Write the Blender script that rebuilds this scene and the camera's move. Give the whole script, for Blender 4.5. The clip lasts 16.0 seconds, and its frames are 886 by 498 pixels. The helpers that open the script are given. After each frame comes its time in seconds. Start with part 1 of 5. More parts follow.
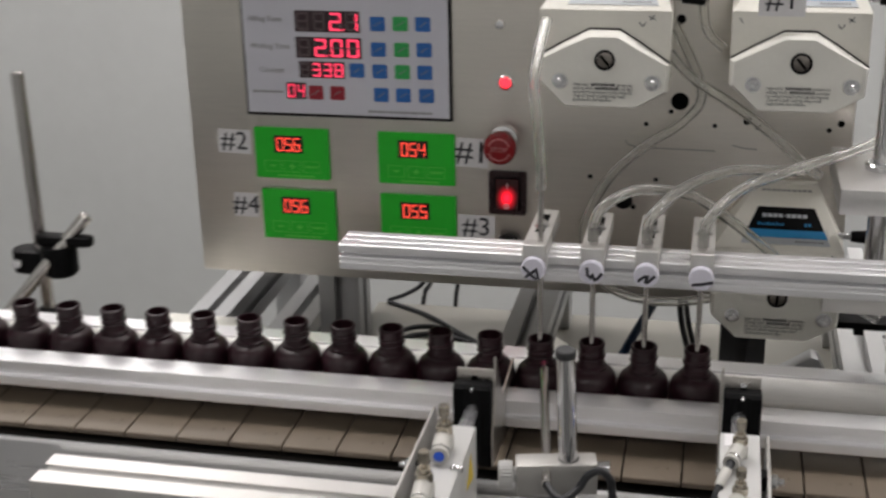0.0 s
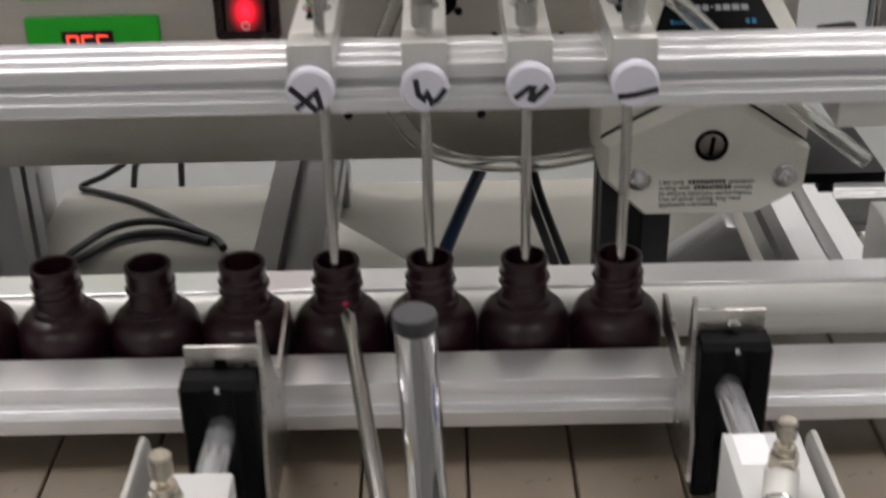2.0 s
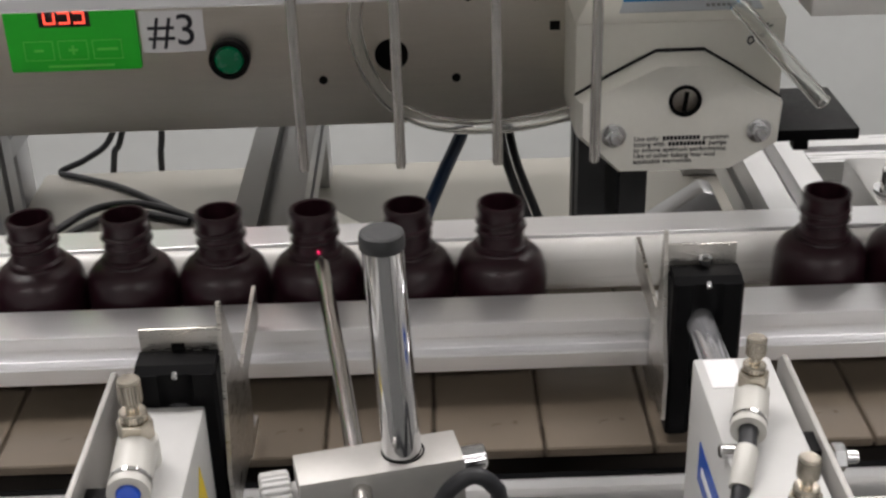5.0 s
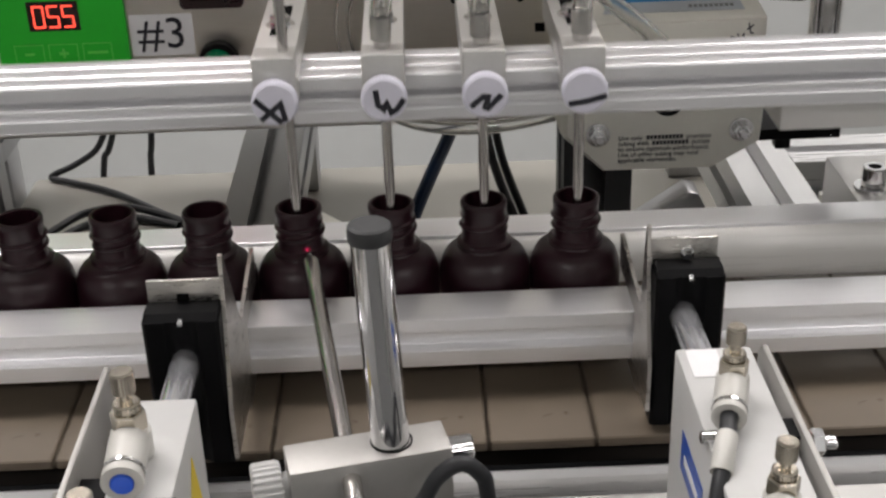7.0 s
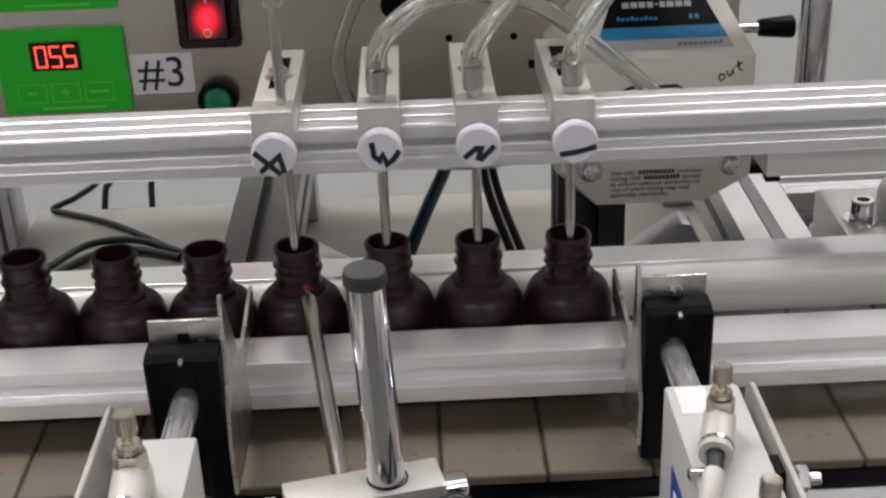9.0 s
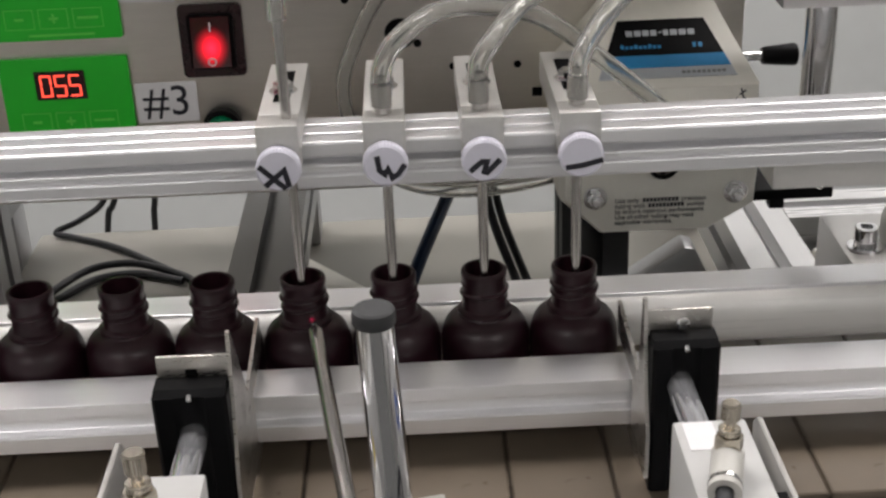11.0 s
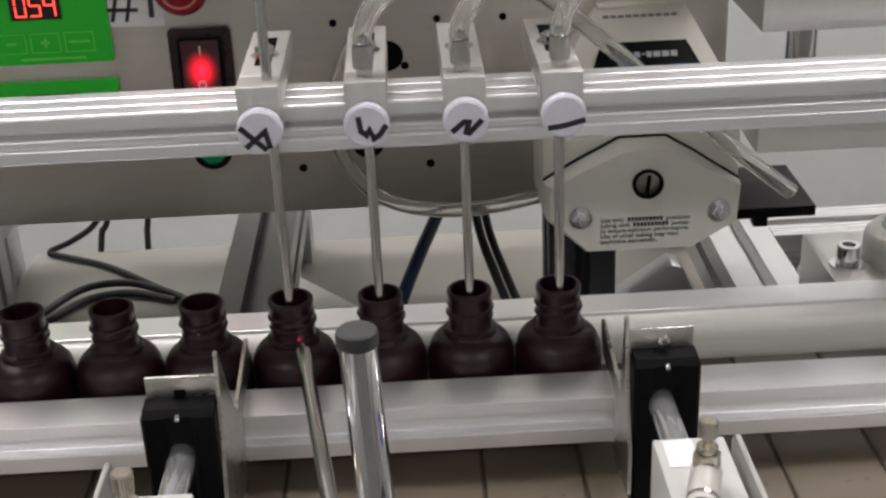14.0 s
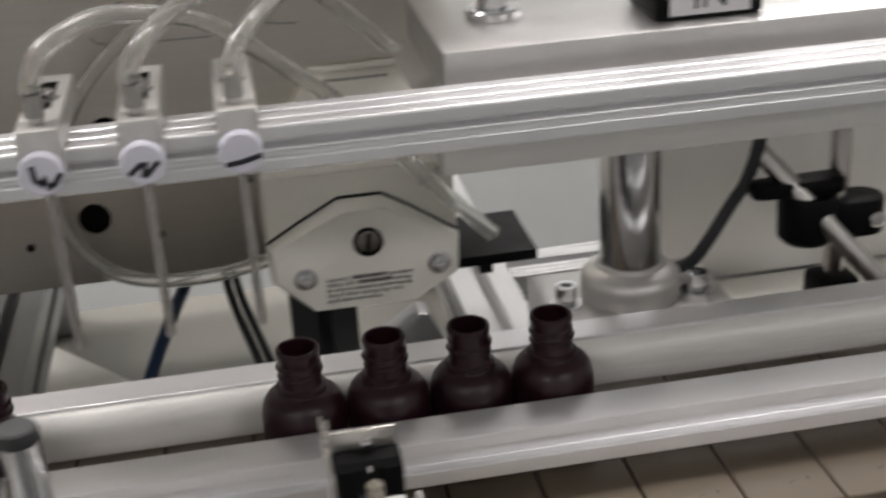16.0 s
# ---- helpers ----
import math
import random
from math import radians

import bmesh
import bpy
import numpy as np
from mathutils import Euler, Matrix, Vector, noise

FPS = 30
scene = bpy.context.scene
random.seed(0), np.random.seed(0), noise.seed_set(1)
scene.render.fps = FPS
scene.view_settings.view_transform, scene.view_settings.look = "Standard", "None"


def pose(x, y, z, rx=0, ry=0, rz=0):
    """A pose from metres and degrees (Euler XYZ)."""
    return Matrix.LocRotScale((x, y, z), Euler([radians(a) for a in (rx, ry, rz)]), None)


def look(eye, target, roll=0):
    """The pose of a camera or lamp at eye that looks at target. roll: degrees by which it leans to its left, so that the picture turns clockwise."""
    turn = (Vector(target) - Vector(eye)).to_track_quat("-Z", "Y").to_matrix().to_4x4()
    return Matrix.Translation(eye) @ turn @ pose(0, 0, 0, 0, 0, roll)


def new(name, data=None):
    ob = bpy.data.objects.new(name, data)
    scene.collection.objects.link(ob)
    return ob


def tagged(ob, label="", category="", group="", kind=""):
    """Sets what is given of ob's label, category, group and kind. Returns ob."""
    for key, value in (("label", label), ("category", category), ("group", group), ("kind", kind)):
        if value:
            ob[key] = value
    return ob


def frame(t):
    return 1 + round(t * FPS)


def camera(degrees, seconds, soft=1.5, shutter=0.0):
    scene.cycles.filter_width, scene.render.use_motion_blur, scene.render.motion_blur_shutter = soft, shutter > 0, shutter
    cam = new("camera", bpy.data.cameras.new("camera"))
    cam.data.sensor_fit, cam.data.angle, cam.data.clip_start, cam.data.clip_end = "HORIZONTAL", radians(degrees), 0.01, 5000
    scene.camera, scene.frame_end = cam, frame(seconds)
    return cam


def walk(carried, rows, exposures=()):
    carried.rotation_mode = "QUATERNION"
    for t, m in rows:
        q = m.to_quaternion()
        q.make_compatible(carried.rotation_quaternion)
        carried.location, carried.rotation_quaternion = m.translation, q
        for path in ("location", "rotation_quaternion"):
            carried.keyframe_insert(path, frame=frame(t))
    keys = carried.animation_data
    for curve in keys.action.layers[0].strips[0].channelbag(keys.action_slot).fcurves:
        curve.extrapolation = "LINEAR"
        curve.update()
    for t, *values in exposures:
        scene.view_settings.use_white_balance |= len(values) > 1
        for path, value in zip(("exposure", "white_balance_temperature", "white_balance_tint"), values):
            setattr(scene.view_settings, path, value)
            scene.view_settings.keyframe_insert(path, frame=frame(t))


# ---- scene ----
cam = camera(37.1, 16.0, 2.5, 0.5)
EXPOSURE = [(0.0, -0.10), (0.5, -0.12), (1.0, -0.14), (2.0, 0.06), (3.0, 0.18), (4.2, 0.18), (6.3, 0.16), (7.0, 0.12), (9.2, 0.12), (11.5, 0.13), (14.5, 0.12), (15.2, 0.10), (16.0, 0.06)]
PATH = [
    (0, (0.1238, -0.9063, 0.4914), (0.024, -0.4505, 0.3117), -1.2),
    (0.5, (0.0826, -0.7798, 0.4778), (0.0191, -0.3225, 0.2858), -1.7),
    (1, (0.0355, -0.6249, 0.4283), (0.013, -0.1709, 0.2203), -1.9),
    (1.5, (0.0219, -0.5304, 0.3782), (0.0164, -0.0854, 0.1505), -1.4),
    (2, (0.0464, -0.479, 0.3277), (0.0446, -0.0385, 0.0907), -1.3),
    (2.5, (0.0545, -0.4751, 0.3046), (0.0523, -0.0351, 0.0669), -1.4),
    (3, (0.053, -0.4832, 0.3078), (0.0517, -0.043, 0.0708), -1.4),
    (3.5, (0.0545, -0.4897, 0.3079), (0.0545, -0.0489, 0.0716), -1.4),
    (4, (0.0516, -0.4883, 0.3022), (0.0523, -0.0466, 0.068), -1.6),
    (6.5, (0.0532, -0.5017, 0.303), (0.0582, -0.0579, 0.073), -1.9),
    (7, (0.0529, -0.5024, 0.3022), (0.0594, -0.0582, 0.0732), -1.9),
    (7.5, (0.0513, -0.5037, 0.3049), (0.0583, -0.0589, 0.0764), -2.0),
    (8, (0.0517, -0.5034, 0.3036), (0.0582, -0.0582, 0.0766), -2.0),
    (8.5, (0.0534, -0.5051, 0.3066), (0.0602, -0.0583, 0.0821), -2.2),
    (9, (0.0553, -0.5095, 0.3134), (0.062, -0.0615, 0.0914), -2.2),
    (11.5, (0.0524, -0.5064, 0.3233), (0.0601, -0.0561, 0.1061), -2.4),
    (12, (0.0534, -0.5115, 0.3252), (0.0619, -0.0605, 0.1092), -2.4),
    (12.5, (0.0547, -0.5123, 0.3252), (0.0632, -0.0608, 0.1107), -2.4),
    (13, (0.0556, -0.5138, 0.3264), (0.0639, -0.0618, 0.1127), -2.5),
    (13.5, (0.057, -0.514, 0.3262), (0.0655, -0.0617, 0.1132), -2.5),
    (14, (0.0574, -0.5137, 0.3272), (0.0662, -0.0615, 0.1145), -2.5),
    (14.5, (0.0572, -0.5152, 0.3289), (0.0689, -0.0624, 0.1169), -2.6),
    (15, (0.0556, -0.5173, 0.3299), (0.0776, -0.064, 0.1194), -2.8),
    (15.5, (0.0739, -0.5188, 0.333), (0.1147, -0.0655, 0.126), -3.2),
    (16, (0.1182, -0.5275, 0.343), (0.188, -0.0762, 0.1393), -3.6),
]
walk(cam, [(t, look(eye, target, roll)) for t, eye, target, roll in PATH], EXPOSURE)

# ---- light ----
world = bpy.data.worlds.new("room")
world.use_nodes = True
world.node_tree.nodes["Background"].inputs[0].default_value = (0.9, 0.95, 1.0, 1)
world.node_tree.nodes["Background"].inputs[1].default_value = 0.05
scene.world = world
scene.view_settings.exposure = 0.0

FLOOR, CEIL = -0.95, 1.85
LIGHTS = [(-0.65, 0.42, 18), (1.0, 0.55, 14), (-1.2, 1.4, 21), (1.4, 1.5, 9), (-1.3, -2.4, 12), (1.5, -2.4, 12)]


def ceiling_lamp(x, y, watts):
    data = bpy.data.lights.new("panel_lamp", "AREA")
    data.shape, data.size, data.size_y = "RECTANGLE", 1.15, 0.28
    data.energy, data.color = watts, (1.0, 0.948, 0.935)
    ob = new("panel_lamp", data)
    ob.matrix_world = pose(x, y, CEIL - 0.04)


for lx, ly, watts in LIGHTS:
    ceiling_lamp(lx, ly, watts)

# ---- materials ----
MATS = {}


def material(name, color, rough=0.5, metal=0.0, vary=0.08, scale=40.0, bump=0.0, stretch=(1, 1, 1), rvary=0.08, coat=0.0,
             emit=None, power=0.0, island=0.0, spec=0.5, fine=6.0):
    """Principled surface with two scales of variation in colour, gloss and relief."""
    if name in MATS:
        return MATS[name]
    m = bpy.data.materials.new(name)
    m.use_nodes = True
    n, l = m.node_tree.nodes, m.node_tree.links
    b = n["Principled BSDF"]
    b.inputs["Metallic"].default_value = metal
    b.inputs["Coat Weight"].default_value = coat
    b.inputs["Specular IOR Level"].default_value = spec
    co = n.new("ShaderNodeTexCoord")
    mp = n.new("ShaderNodeMapping")
    mp.inputs["Scale"].default_value = stretch
    l.new(co.outputs["Object"], mp.inputs["Vector"])
    big = n.new("ShaderNodeTexNoise")
    big.inputs["Scale"].default_value, big.inputs["Detail"].default_value = scale, 4
    small = n.new("ShaderNodeTexNoise")
    small.inputs["Scale"].default_value, small.inputs["Detail"].default_value = scale * fine, 3
    l.new(mp.outputs[0], big.inputs["Vector"])
    l.new(mp.outputs[0], small.inputs["Vector"])
    mix = n.new("ShaderNodeMath")
    mix.operation = "MULTIPLY_ADD"
    mix.inputs[1].default_value = 0.5
    l.new(small.outputs["Fac"], mix.inputs[0])
    half = n.new("ShaderNodeMath")
    half.operation = "MULTIPLY"
    half.inputs[1].default_value = 0.5
    l.new(big.outputs["Fac"], half.inputs[0])
    l.new(half.outputs[0], mix.inputs[2])
    ramp = n.new("ShaderNodeMapRange")
    ramp.inputs["From Min"].default_value, ramp.inputs["From Max"].default_value = 0.3, 0.7
    ramp.inputs["To Min"].default_value, ramp.inputs["To Max"].default_value = 1 - vary, 1 + vary
    l.new(mix.outputs[0], ramp.inputs["Value"])
    val = ramp.outputs[0]
    if island:
        oi = n.new("ShaderNodeObjectInfo")
        r2 = n.new("ShaderNodeMapRange")
        r2.inputs["To Min"].default_value, r2.inputs["To Max"].default_value = 1 - island, 1 + island
        l.new(oi.outputs["Random"], r2.inputs["Value"])
        mu = n.new("ShaderNodeMath")
        mu.operation = "MULTIPLY"
        l.new(val, mu.inputs[0])
        l.new(r2.outputs[0], mu.inputs[1])
        val = mu.outputs[0]
    tint = n.new("ShaderNodeVectorMath")
    tint.operation = "SCALE"
    tint.inputs[0].default_value = color
    l.new(val, tint.inputs["Scale"])
    l.new(tint.outputs[0], b.inputs["Base Color"])
    rr = n.new("ShaderNodeMapRange")
    rr.inputs["From Min"].default_value, rr.inputs["From Max"].default_value = 0.3, 0.7
    rr.inputs["To Min"].default_value, rr.inputs["To Max"].default_value = max(0.02, rough - rvary), min(1, rough + rvary)
    l.new(mix.outputs[0], rr.inputs["Value"])
    l.new(rr.outputs[0], b.inputs["Roughness"])
    if bump:
        bp = n.new("ShaderNodeBump")
        bp.inputs["Strength"].default_value, bp.inputs["Distance"].default_value = bump, 0.0005
        l.new(mix.outputs[0], bp.inputs["Height"])
        l.new(bp.outputs[0], b.inputs["Normal"])
    if emit:
        b.inputs["Emission Color"].default_value = (*emit, 1)
        b.inputs["Emission Strength"].default_value = power
    MATS[name] = m
    return m


def clear(name, color, ior, rough):
    m = bpy.data.materials.new(name)
    m.use_nodes = True
    b = m.node_tree.nodes["Principled BSDF"]
    b.inputs["Base Color"].default_value = (*color, 1)
    b.inputs["Transmission Weight"].default_value = 0.94
    b.inputs["IOR"].default_value = ior
    b.inputs["Roughness"].default_value = rough
    return m


STEEL = material("brushed_stainless", (0.70, 0.667, 0.615), 0.38, 1.0, 0.05, 30, 0.04, (1, 1, 14), 0.06)
PLATE = material("rolled_stainless", (0.56, 0.54, 0.51), 0.3, 1.0, 0.06, 60, 0.05, (1, 1, 8), 0.08)
ALU = material("anodised_aluminium", (0.76, 0.76, 0.765), 0.28, 0.55, 0.015, 22, 0.0, (0.12, 3, 3), 0.02)
# one profile aluminium: FRAME_Y and FRAME_Z have the cabinet's shade in their colour, FRAME_L not
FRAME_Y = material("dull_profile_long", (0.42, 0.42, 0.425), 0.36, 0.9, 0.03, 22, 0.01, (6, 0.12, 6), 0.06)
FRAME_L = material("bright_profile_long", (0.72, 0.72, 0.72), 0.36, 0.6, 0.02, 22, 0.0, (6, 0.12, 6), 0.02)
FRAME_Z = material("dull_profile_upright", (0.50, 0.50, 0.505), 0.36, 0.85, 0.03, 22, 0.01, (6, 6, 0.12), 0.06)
RAILM = material("satin_rail_aluminium", (0.86, 0.86, 0.875), 0.34, 0.70, 0.025, 22, 0.0, (0.12, 3, 3), 0.012)
BARM = material("extruded_bar", (0.85, 0.85, 0.865), 0.34, 0.72, 0.025, 22, 0.0, (0.12, 3, 3), 0.012)
SHEET = material("satin_grey_sheet", (0.82, 0.81, 0.79), 0.4, 0.1, 0.05, 9, 0.03, (1, 1, 0.3), 0.06)
DARKM = material("dark_worn_steel", (0.24, 0.22, 0.20), 0.34, 1.0, 0.2, 160, 0.1)
ALU_M = material("milled_aluminium", (0.62, 0.61, 0.60), 0.4, 1.0, 0.05, 60, 0.08, (1, 1, 1), 0.06)
ALU_W = material("bead_blasted_aluminium", (0.68, 0.67, 0.65), 0.5, 0.75, 0.04, 90, 0.1)
CHROME = material("chrome", (0.74, 0.74, 0.75), 0.13, 1.0, 0.03, 30, 0.0, (1, 1, 0.2), 0.04)
SATIN = material("satin_steel_tube", (0.56, 0.54, 0.52), 0.22, 1.0, 0.02, 30, 0.0, (0.3, 0.3, 0.3), 0.02)
NICKEL = material("nickel_brass", (0.60, 0.55, 0.47), 0.22, 1.0, 0.04, 120, 0.01)
WHITE = material("white_plastic", (0.50, 0.50, 0.49), 0.45, 0, 0.03, 60, 0.03)
KNOBW = material("lilac_white_plastic", (0.72, 0.71, 0.80), 0.45, 0, 0.03, 60, 0.03)
FITW = material("warm_white_fitting_plastic", (0.52, 0.51, 0.475), 0.42, 0, 0.03, 60, 0.02)
GREYW = material("light_grey_plastic", (0.80, 0.79, 0.73), 0.5, 0, 0.03, 50, 0.05)
CREAM = material("cream_painted_metal", (0.77, 0.75, 0.68), 0.42, 0, 0.03, 40, 0.04)
BLACK = material("black_plastic", (0.003, 0.003, 0.0035), 0.46, 0, 0.15, 60, 0.06, spec=0.11)
# rubber of the end cap; also colours one frame post as dark as its shade
CAPM = material("grey_rubber_cap", (0.035, 0.036, 0.038), 0.5, 0, 0.1, 80, 0.06)
CABLE = material("cable_jacket", (0.016, 0.017, 0.02), 0.45, 0, 0.1, 60)
HOLDER = material("raw_aluminium_block", (0.66, 0.65, 0.63), 0.42, 0.85, 0.06, 70, 0.08)
BLOCK = material("matte_milled_block", (0.44, 0.43, 0.41), 0.48, 0.6, 0.06, 60, 0.06)
RODM = material("ground_rod_steel", (0.66, 0.67, 0.70), 0.17, 0.8, 0.02, 60, 0.0, (1, 0.2, 1), 0.03)
NAVY = material("navy_cable_jacket", (0.006, 0.022, 0.060), 0.4, 0, 0.1, 60)
HOLE = material("dark_hole", (0.004, 0.004, 0.004), 0.9, 0, 0.1, 60, spec=0.05)
BROWN = material("dark_brown_bottle_plastic", (0.0165, 0.0038, 0.0070), 0.36, 0, 0.1, 25, 0.06, rvary=0.06, island=0.12, spec=0.42)
BELT = material("tan_belt_plastic", (0.158, 0.128, 0.096), 0.33, 0, 0.06, 25, 0.05, island=0.05)
GAP = material("belt_underside", (0.05, 0.042, 0.036), 0.7, 0, 0.1, 40)
RAILW = material("white_guide_plastic", (0.80, 0.79, 0.76), 0.3, 0, 0.02, 20, 0.02, (0.2, 4, 4))
GREEN = material("green_overlay", (0.012, 0.50, 0.020), 0.42, 0, 0.05, 60)
GREENL = material("green_overlay_line", (0.13, 0.66, 0.08), 0.42, 0, 0.05, 60)
GREENB = material("green_button_lens", (0.0, 0.19, 0.075), 0.28, 0, 0.05, 60)
PANEL = material("pale_membrane_overlay", (0.60, 0.60, 0.66), 0.4, 0, 0.02, 50)
BLUEK = material("blue_key", (0.02, 0.13, 0.42), 0.4, 0, 0.05, 60)
GREENK = material("green_key", (0.03, 0.36, 0.09), 0.4, 0, 0.05, 60)
REDK = material("red_key", (0.30, 0.015, 0.03), 0.4, 0, 0.05, 60)
DISP = material("dark_display_window", (0.05, 0.03, 0.035), 0.25, 0, 0.1, 60)
DIGIT = material("red_segment", (0.2, 0.0, 0.0), 0.4, emit=(1.0, 0.05, 0.12), power=1.8)
DIGITO = material("orange_red_segment", (0.2, 0.0, 0.0), 0.4, emit=(1.0, 0.085, 0.05), power=1.7)
DIGITOFF = material("unlit_segment", (0.11, 0.075, 0.08), 0.4)
LEDRED = material("lit_red_lens", (0.3, 0.0, 0.0), 0.3, emit=(1.0, 0.03, 0.05), power=2.4)
REDL = material("worn_pink_print", (0.55, 0.20, 0.20), 0.5, 0, 0.1, 200)
REDP = material("red_button_plastic", (0.22, 0.003, 0.007), 0.2, 0, 0.04, 60)
GLOWLENS = material("lamp_lit_rocker_lens", (0.035, 0.0, 0.002), 0.12)


def lit_from_behind(m, centre, radius, color, power):
    """A lens that glows round the small lamp behind it."""
    n, l = m.node_tree.nodes, m.node_tree.links
    co, mp, gr = n.new("ShaderNodeTexCoord"), n.new("ShaderNodeMapping"), n.new("ShaderNodeTexGradient")
    gr.gradient_type = "SPHERICAL"
    mp.vector_type = "TEXTURE"
    mp.inputs["Location"].default_value = centre
    mp.inputs["Scale"].default_value = radius
    pw, mul = n.new("ShaderNodeMath"), n.new("ShaderNodeMath")
    pw.operation, mul.operation = "POWER", "MULTIPLY"
    pw.inputs[1].default_value, mul.inputs[1].default_value = 2.2, power
    l.new(co.outputs["Object"], mp.inputs["Vector"])
    l.new(mp.outputs[0], gr.inputs["Vector"])
    l.new(gr.outputs["Fac"], pw.inputs[0])
    l.new(pw.outputs[0], mul.inputs[0])
    l.new(mul.outputs[0], n["Principled BSDF"].inputs["Emission Strength"])
    n["Principled BSDF"].inputs["Emission Color"].default_value = (*color, 1)


lit_from_behind(GLOWLENS, (-0.0553, 0.178, 0.1155), (0.0105, 0.05, 0.0130), (1.0, 0.010, 0.030), 3.2)
REDDARK = material("dark_red_bezel", (0.016, 0.003, 0.004), 0.3, 0, 0.1, 60)
PAPER = material("white_label_paper", (0.74, 0.73, 0.74), 0.6, 0, 0.03, 50)
INK = material("black_ink", (0.012, 0.012, 0.02), 0.5, 0, 0.1, 60)
GREYT = material("grey_print", (0.22, 0.22, 0.22), 0.5, 0, 0.1, 60)
BLUEL = material("blue_label", (0.02, 0.24, 0.52), 0.35, 0, 0.05, 60)
LABELG = material("pale_label_grey", (0.50, 0.53, 0.56), 0.4, 0, 0.04, 60)
BLUED = material("deep_blue_label", (0.01, 0.07, 0.38), 0.35, 0, 0.05, 60)
BLUEP = material("blue_tube_plastic", (0.004, 0.085, 0.62), 0.35, 0, 0.05, 60)
YELLOW = material("yellow_label", (0.75, 0.56, 0.02), 0.4, 0, 0.05, 60)
WALLM = material("grey_white_wall_paint", (0.60, 0.615, 0.605), 0.6, 0, 0.03, 4, 0.1)
BENCH = material("beige_bench_laminate", (0.27, 0.26, 0.228), 0.5, 0, 0.02, 3, 0.02)
FLOORM = material("grey_vinyl_floor", (0.13, 0.13, 0.127), 0.4, 0, 0.06, 5, 0.05)
CEILM = material("white_ceiling_tile", (0.75, 0.75, 0.73), 0.8, 0, 0.03, 8, 0.2)
GLOW = material("lit_diffuser", (0.8, 0.8, 0.8), 0.5, emit=(1.0, 0.948, 0.935), power=6.0)
TUBE = clear("clear_tubing", (0.95, 0.95, 0.93), 1.40, 0.05)

# ---- mesh helpers ----


def box(bm, x0, x1, y0, y1, z0, z1, bevel=0.0, seg=2):
    r = bmesh.ops.create_cube(bm, size=1.0, matrix=Matrix.LocRotScale(((x0 + x1) / 2, (y0 + y1) / 2, (z0 + z1) / 2), None, (abs(x1 - x0), abs(y1 - y0), abs(z1 - z0))))
    if bevel:
        edges = list({e for v in r["verts"] for e in v.link_edges})
        bmesh.ops.bevel(bm, geom=edges, offset=bevel, segments=seg, affect="EDGES", profile=0.5)


def axis_frame(a, b):
    a, b = Vector(a), Vector(b)
    q = (b - a).to_track_quat("Z", "Y").to_matrix().to_4x4()
    return Matrix.Translation(a) @ q, (b - a).length


def lathe(bm, profile, seg=32, m=None):
    """Turn (radius, height) pairs round z; open at the ends where the radius is not zero."""
    m = m or Matrix()
    rings = []
    for r, z in profile:
        if r < 1e-7:
            rings.append([bm.verts.new(m @ Vector((0, 0, z)))])
        else:
            rings.append([bm.verts.new(m @ Vector((r * math.cos(2 * math.pi * k / seg), r * math.sin(2 * math.pi * k / seg), z))) for k in range(seg)])
    for p, q in zip(rings, rings[1:]):
        for k in range(seg):
            a, b = p[k % len(p)], p[(k + 1) % len(p)]
            c, d = q[(k + 1) % len(q)], q[k % len(q)]
            vs = [v for i, v in enumerate((a, b, c, d)) if v not in (a, b, c, d)[:i]]
            if len(vs) > 2:
                bm.faces.new(vs)


def rod(bm, a, b, r, seg=20, bevel=0.0):
    m, n = axis_frame(a, b)
    c = min(bevel, r * 0.9)
    prof = [(0, 0), (r - c, 0), (r, c), (r, n - c), (r - c, n), (0, n)] if c else [(0, 0), (r, 0), (r, n), (0, n)]
    lathe(bm, prof, seg, m)


def hexa(bm, a, b, r, bevel=0.0005):
    rod(bm, a, b, r, 6, bevel)


def knurled(bm, a, b, r, teeth=28, depth=0.0006, edge=0.0012):
    m, n = axis_frame(a, b)
    rings = []
    for z, k in ((0, 0), (0, 1 - edge / r), (edge, 1), (n - edge, 1), (n, 1 - edge / r), (n, 0)):
        if k == 0:
            rings.append([bm.verts.new(m @ Vector((0, 0, z)))])
            continue
        ring = []
        for i in range(teeth * 4):
            rr = r * k - (depth if i % 4 < 2 else 0)
            t = 2 * math.pi * i / (teeth * 4)
            ring.append(bm.verts.new(m @ Vector((rr * math.cos(t), rr * math.sin(t), z))))
        rings.append(ring)
    for p, q in zip(rings, rings[1:]):
        for k in range(teeth * 4):
            a1, b1, c1, d1 = p[k % len(p)], p[(k + 1) % len(p)], q[(k + 1) % len(q)], q[k % len(q)]
            vs = [v for i, v in enumerate((a1, b1, c1, d1)) if v not in (a1, b1, c1, d1)[:i]]
            if len(vs) > 2:
                bm.faces.new(vs)


def prism(bm, pts, a, b, axis="x", bevel=0.0):
    """Extrude a closed outline. axis x: points are (y, z); y: (x, z); z: (x, y)."""
    put = {"x": lambda u, v, w: (w, u, v), "y": lambda u, v, w: (u, w, v), "z": lambda u, v, w: (u, v, w)}[axis]
    lo = [bm.verts.new(put(u, v, a)) for u, v in pts]
    hi = [bm.verts.new(put(u, v, b)) for u, v in pts]
    faces = [bm.faces.new(lo), bm.faces.new(list(reversed(hi)))]
    n = len(pts)
    for k in range(n):
        faces.append(bm.faces.new((lo[k], hi[k], hi[(k + 1) % n], lo[(k + 1) % n])))
    if bevel:
        bmesh.ops.bevel(bm, geom=list({e for f in faces for e in f.edges}), offset=bevel, segments=2, affect="EDGES", profile=0.5)
    return faces


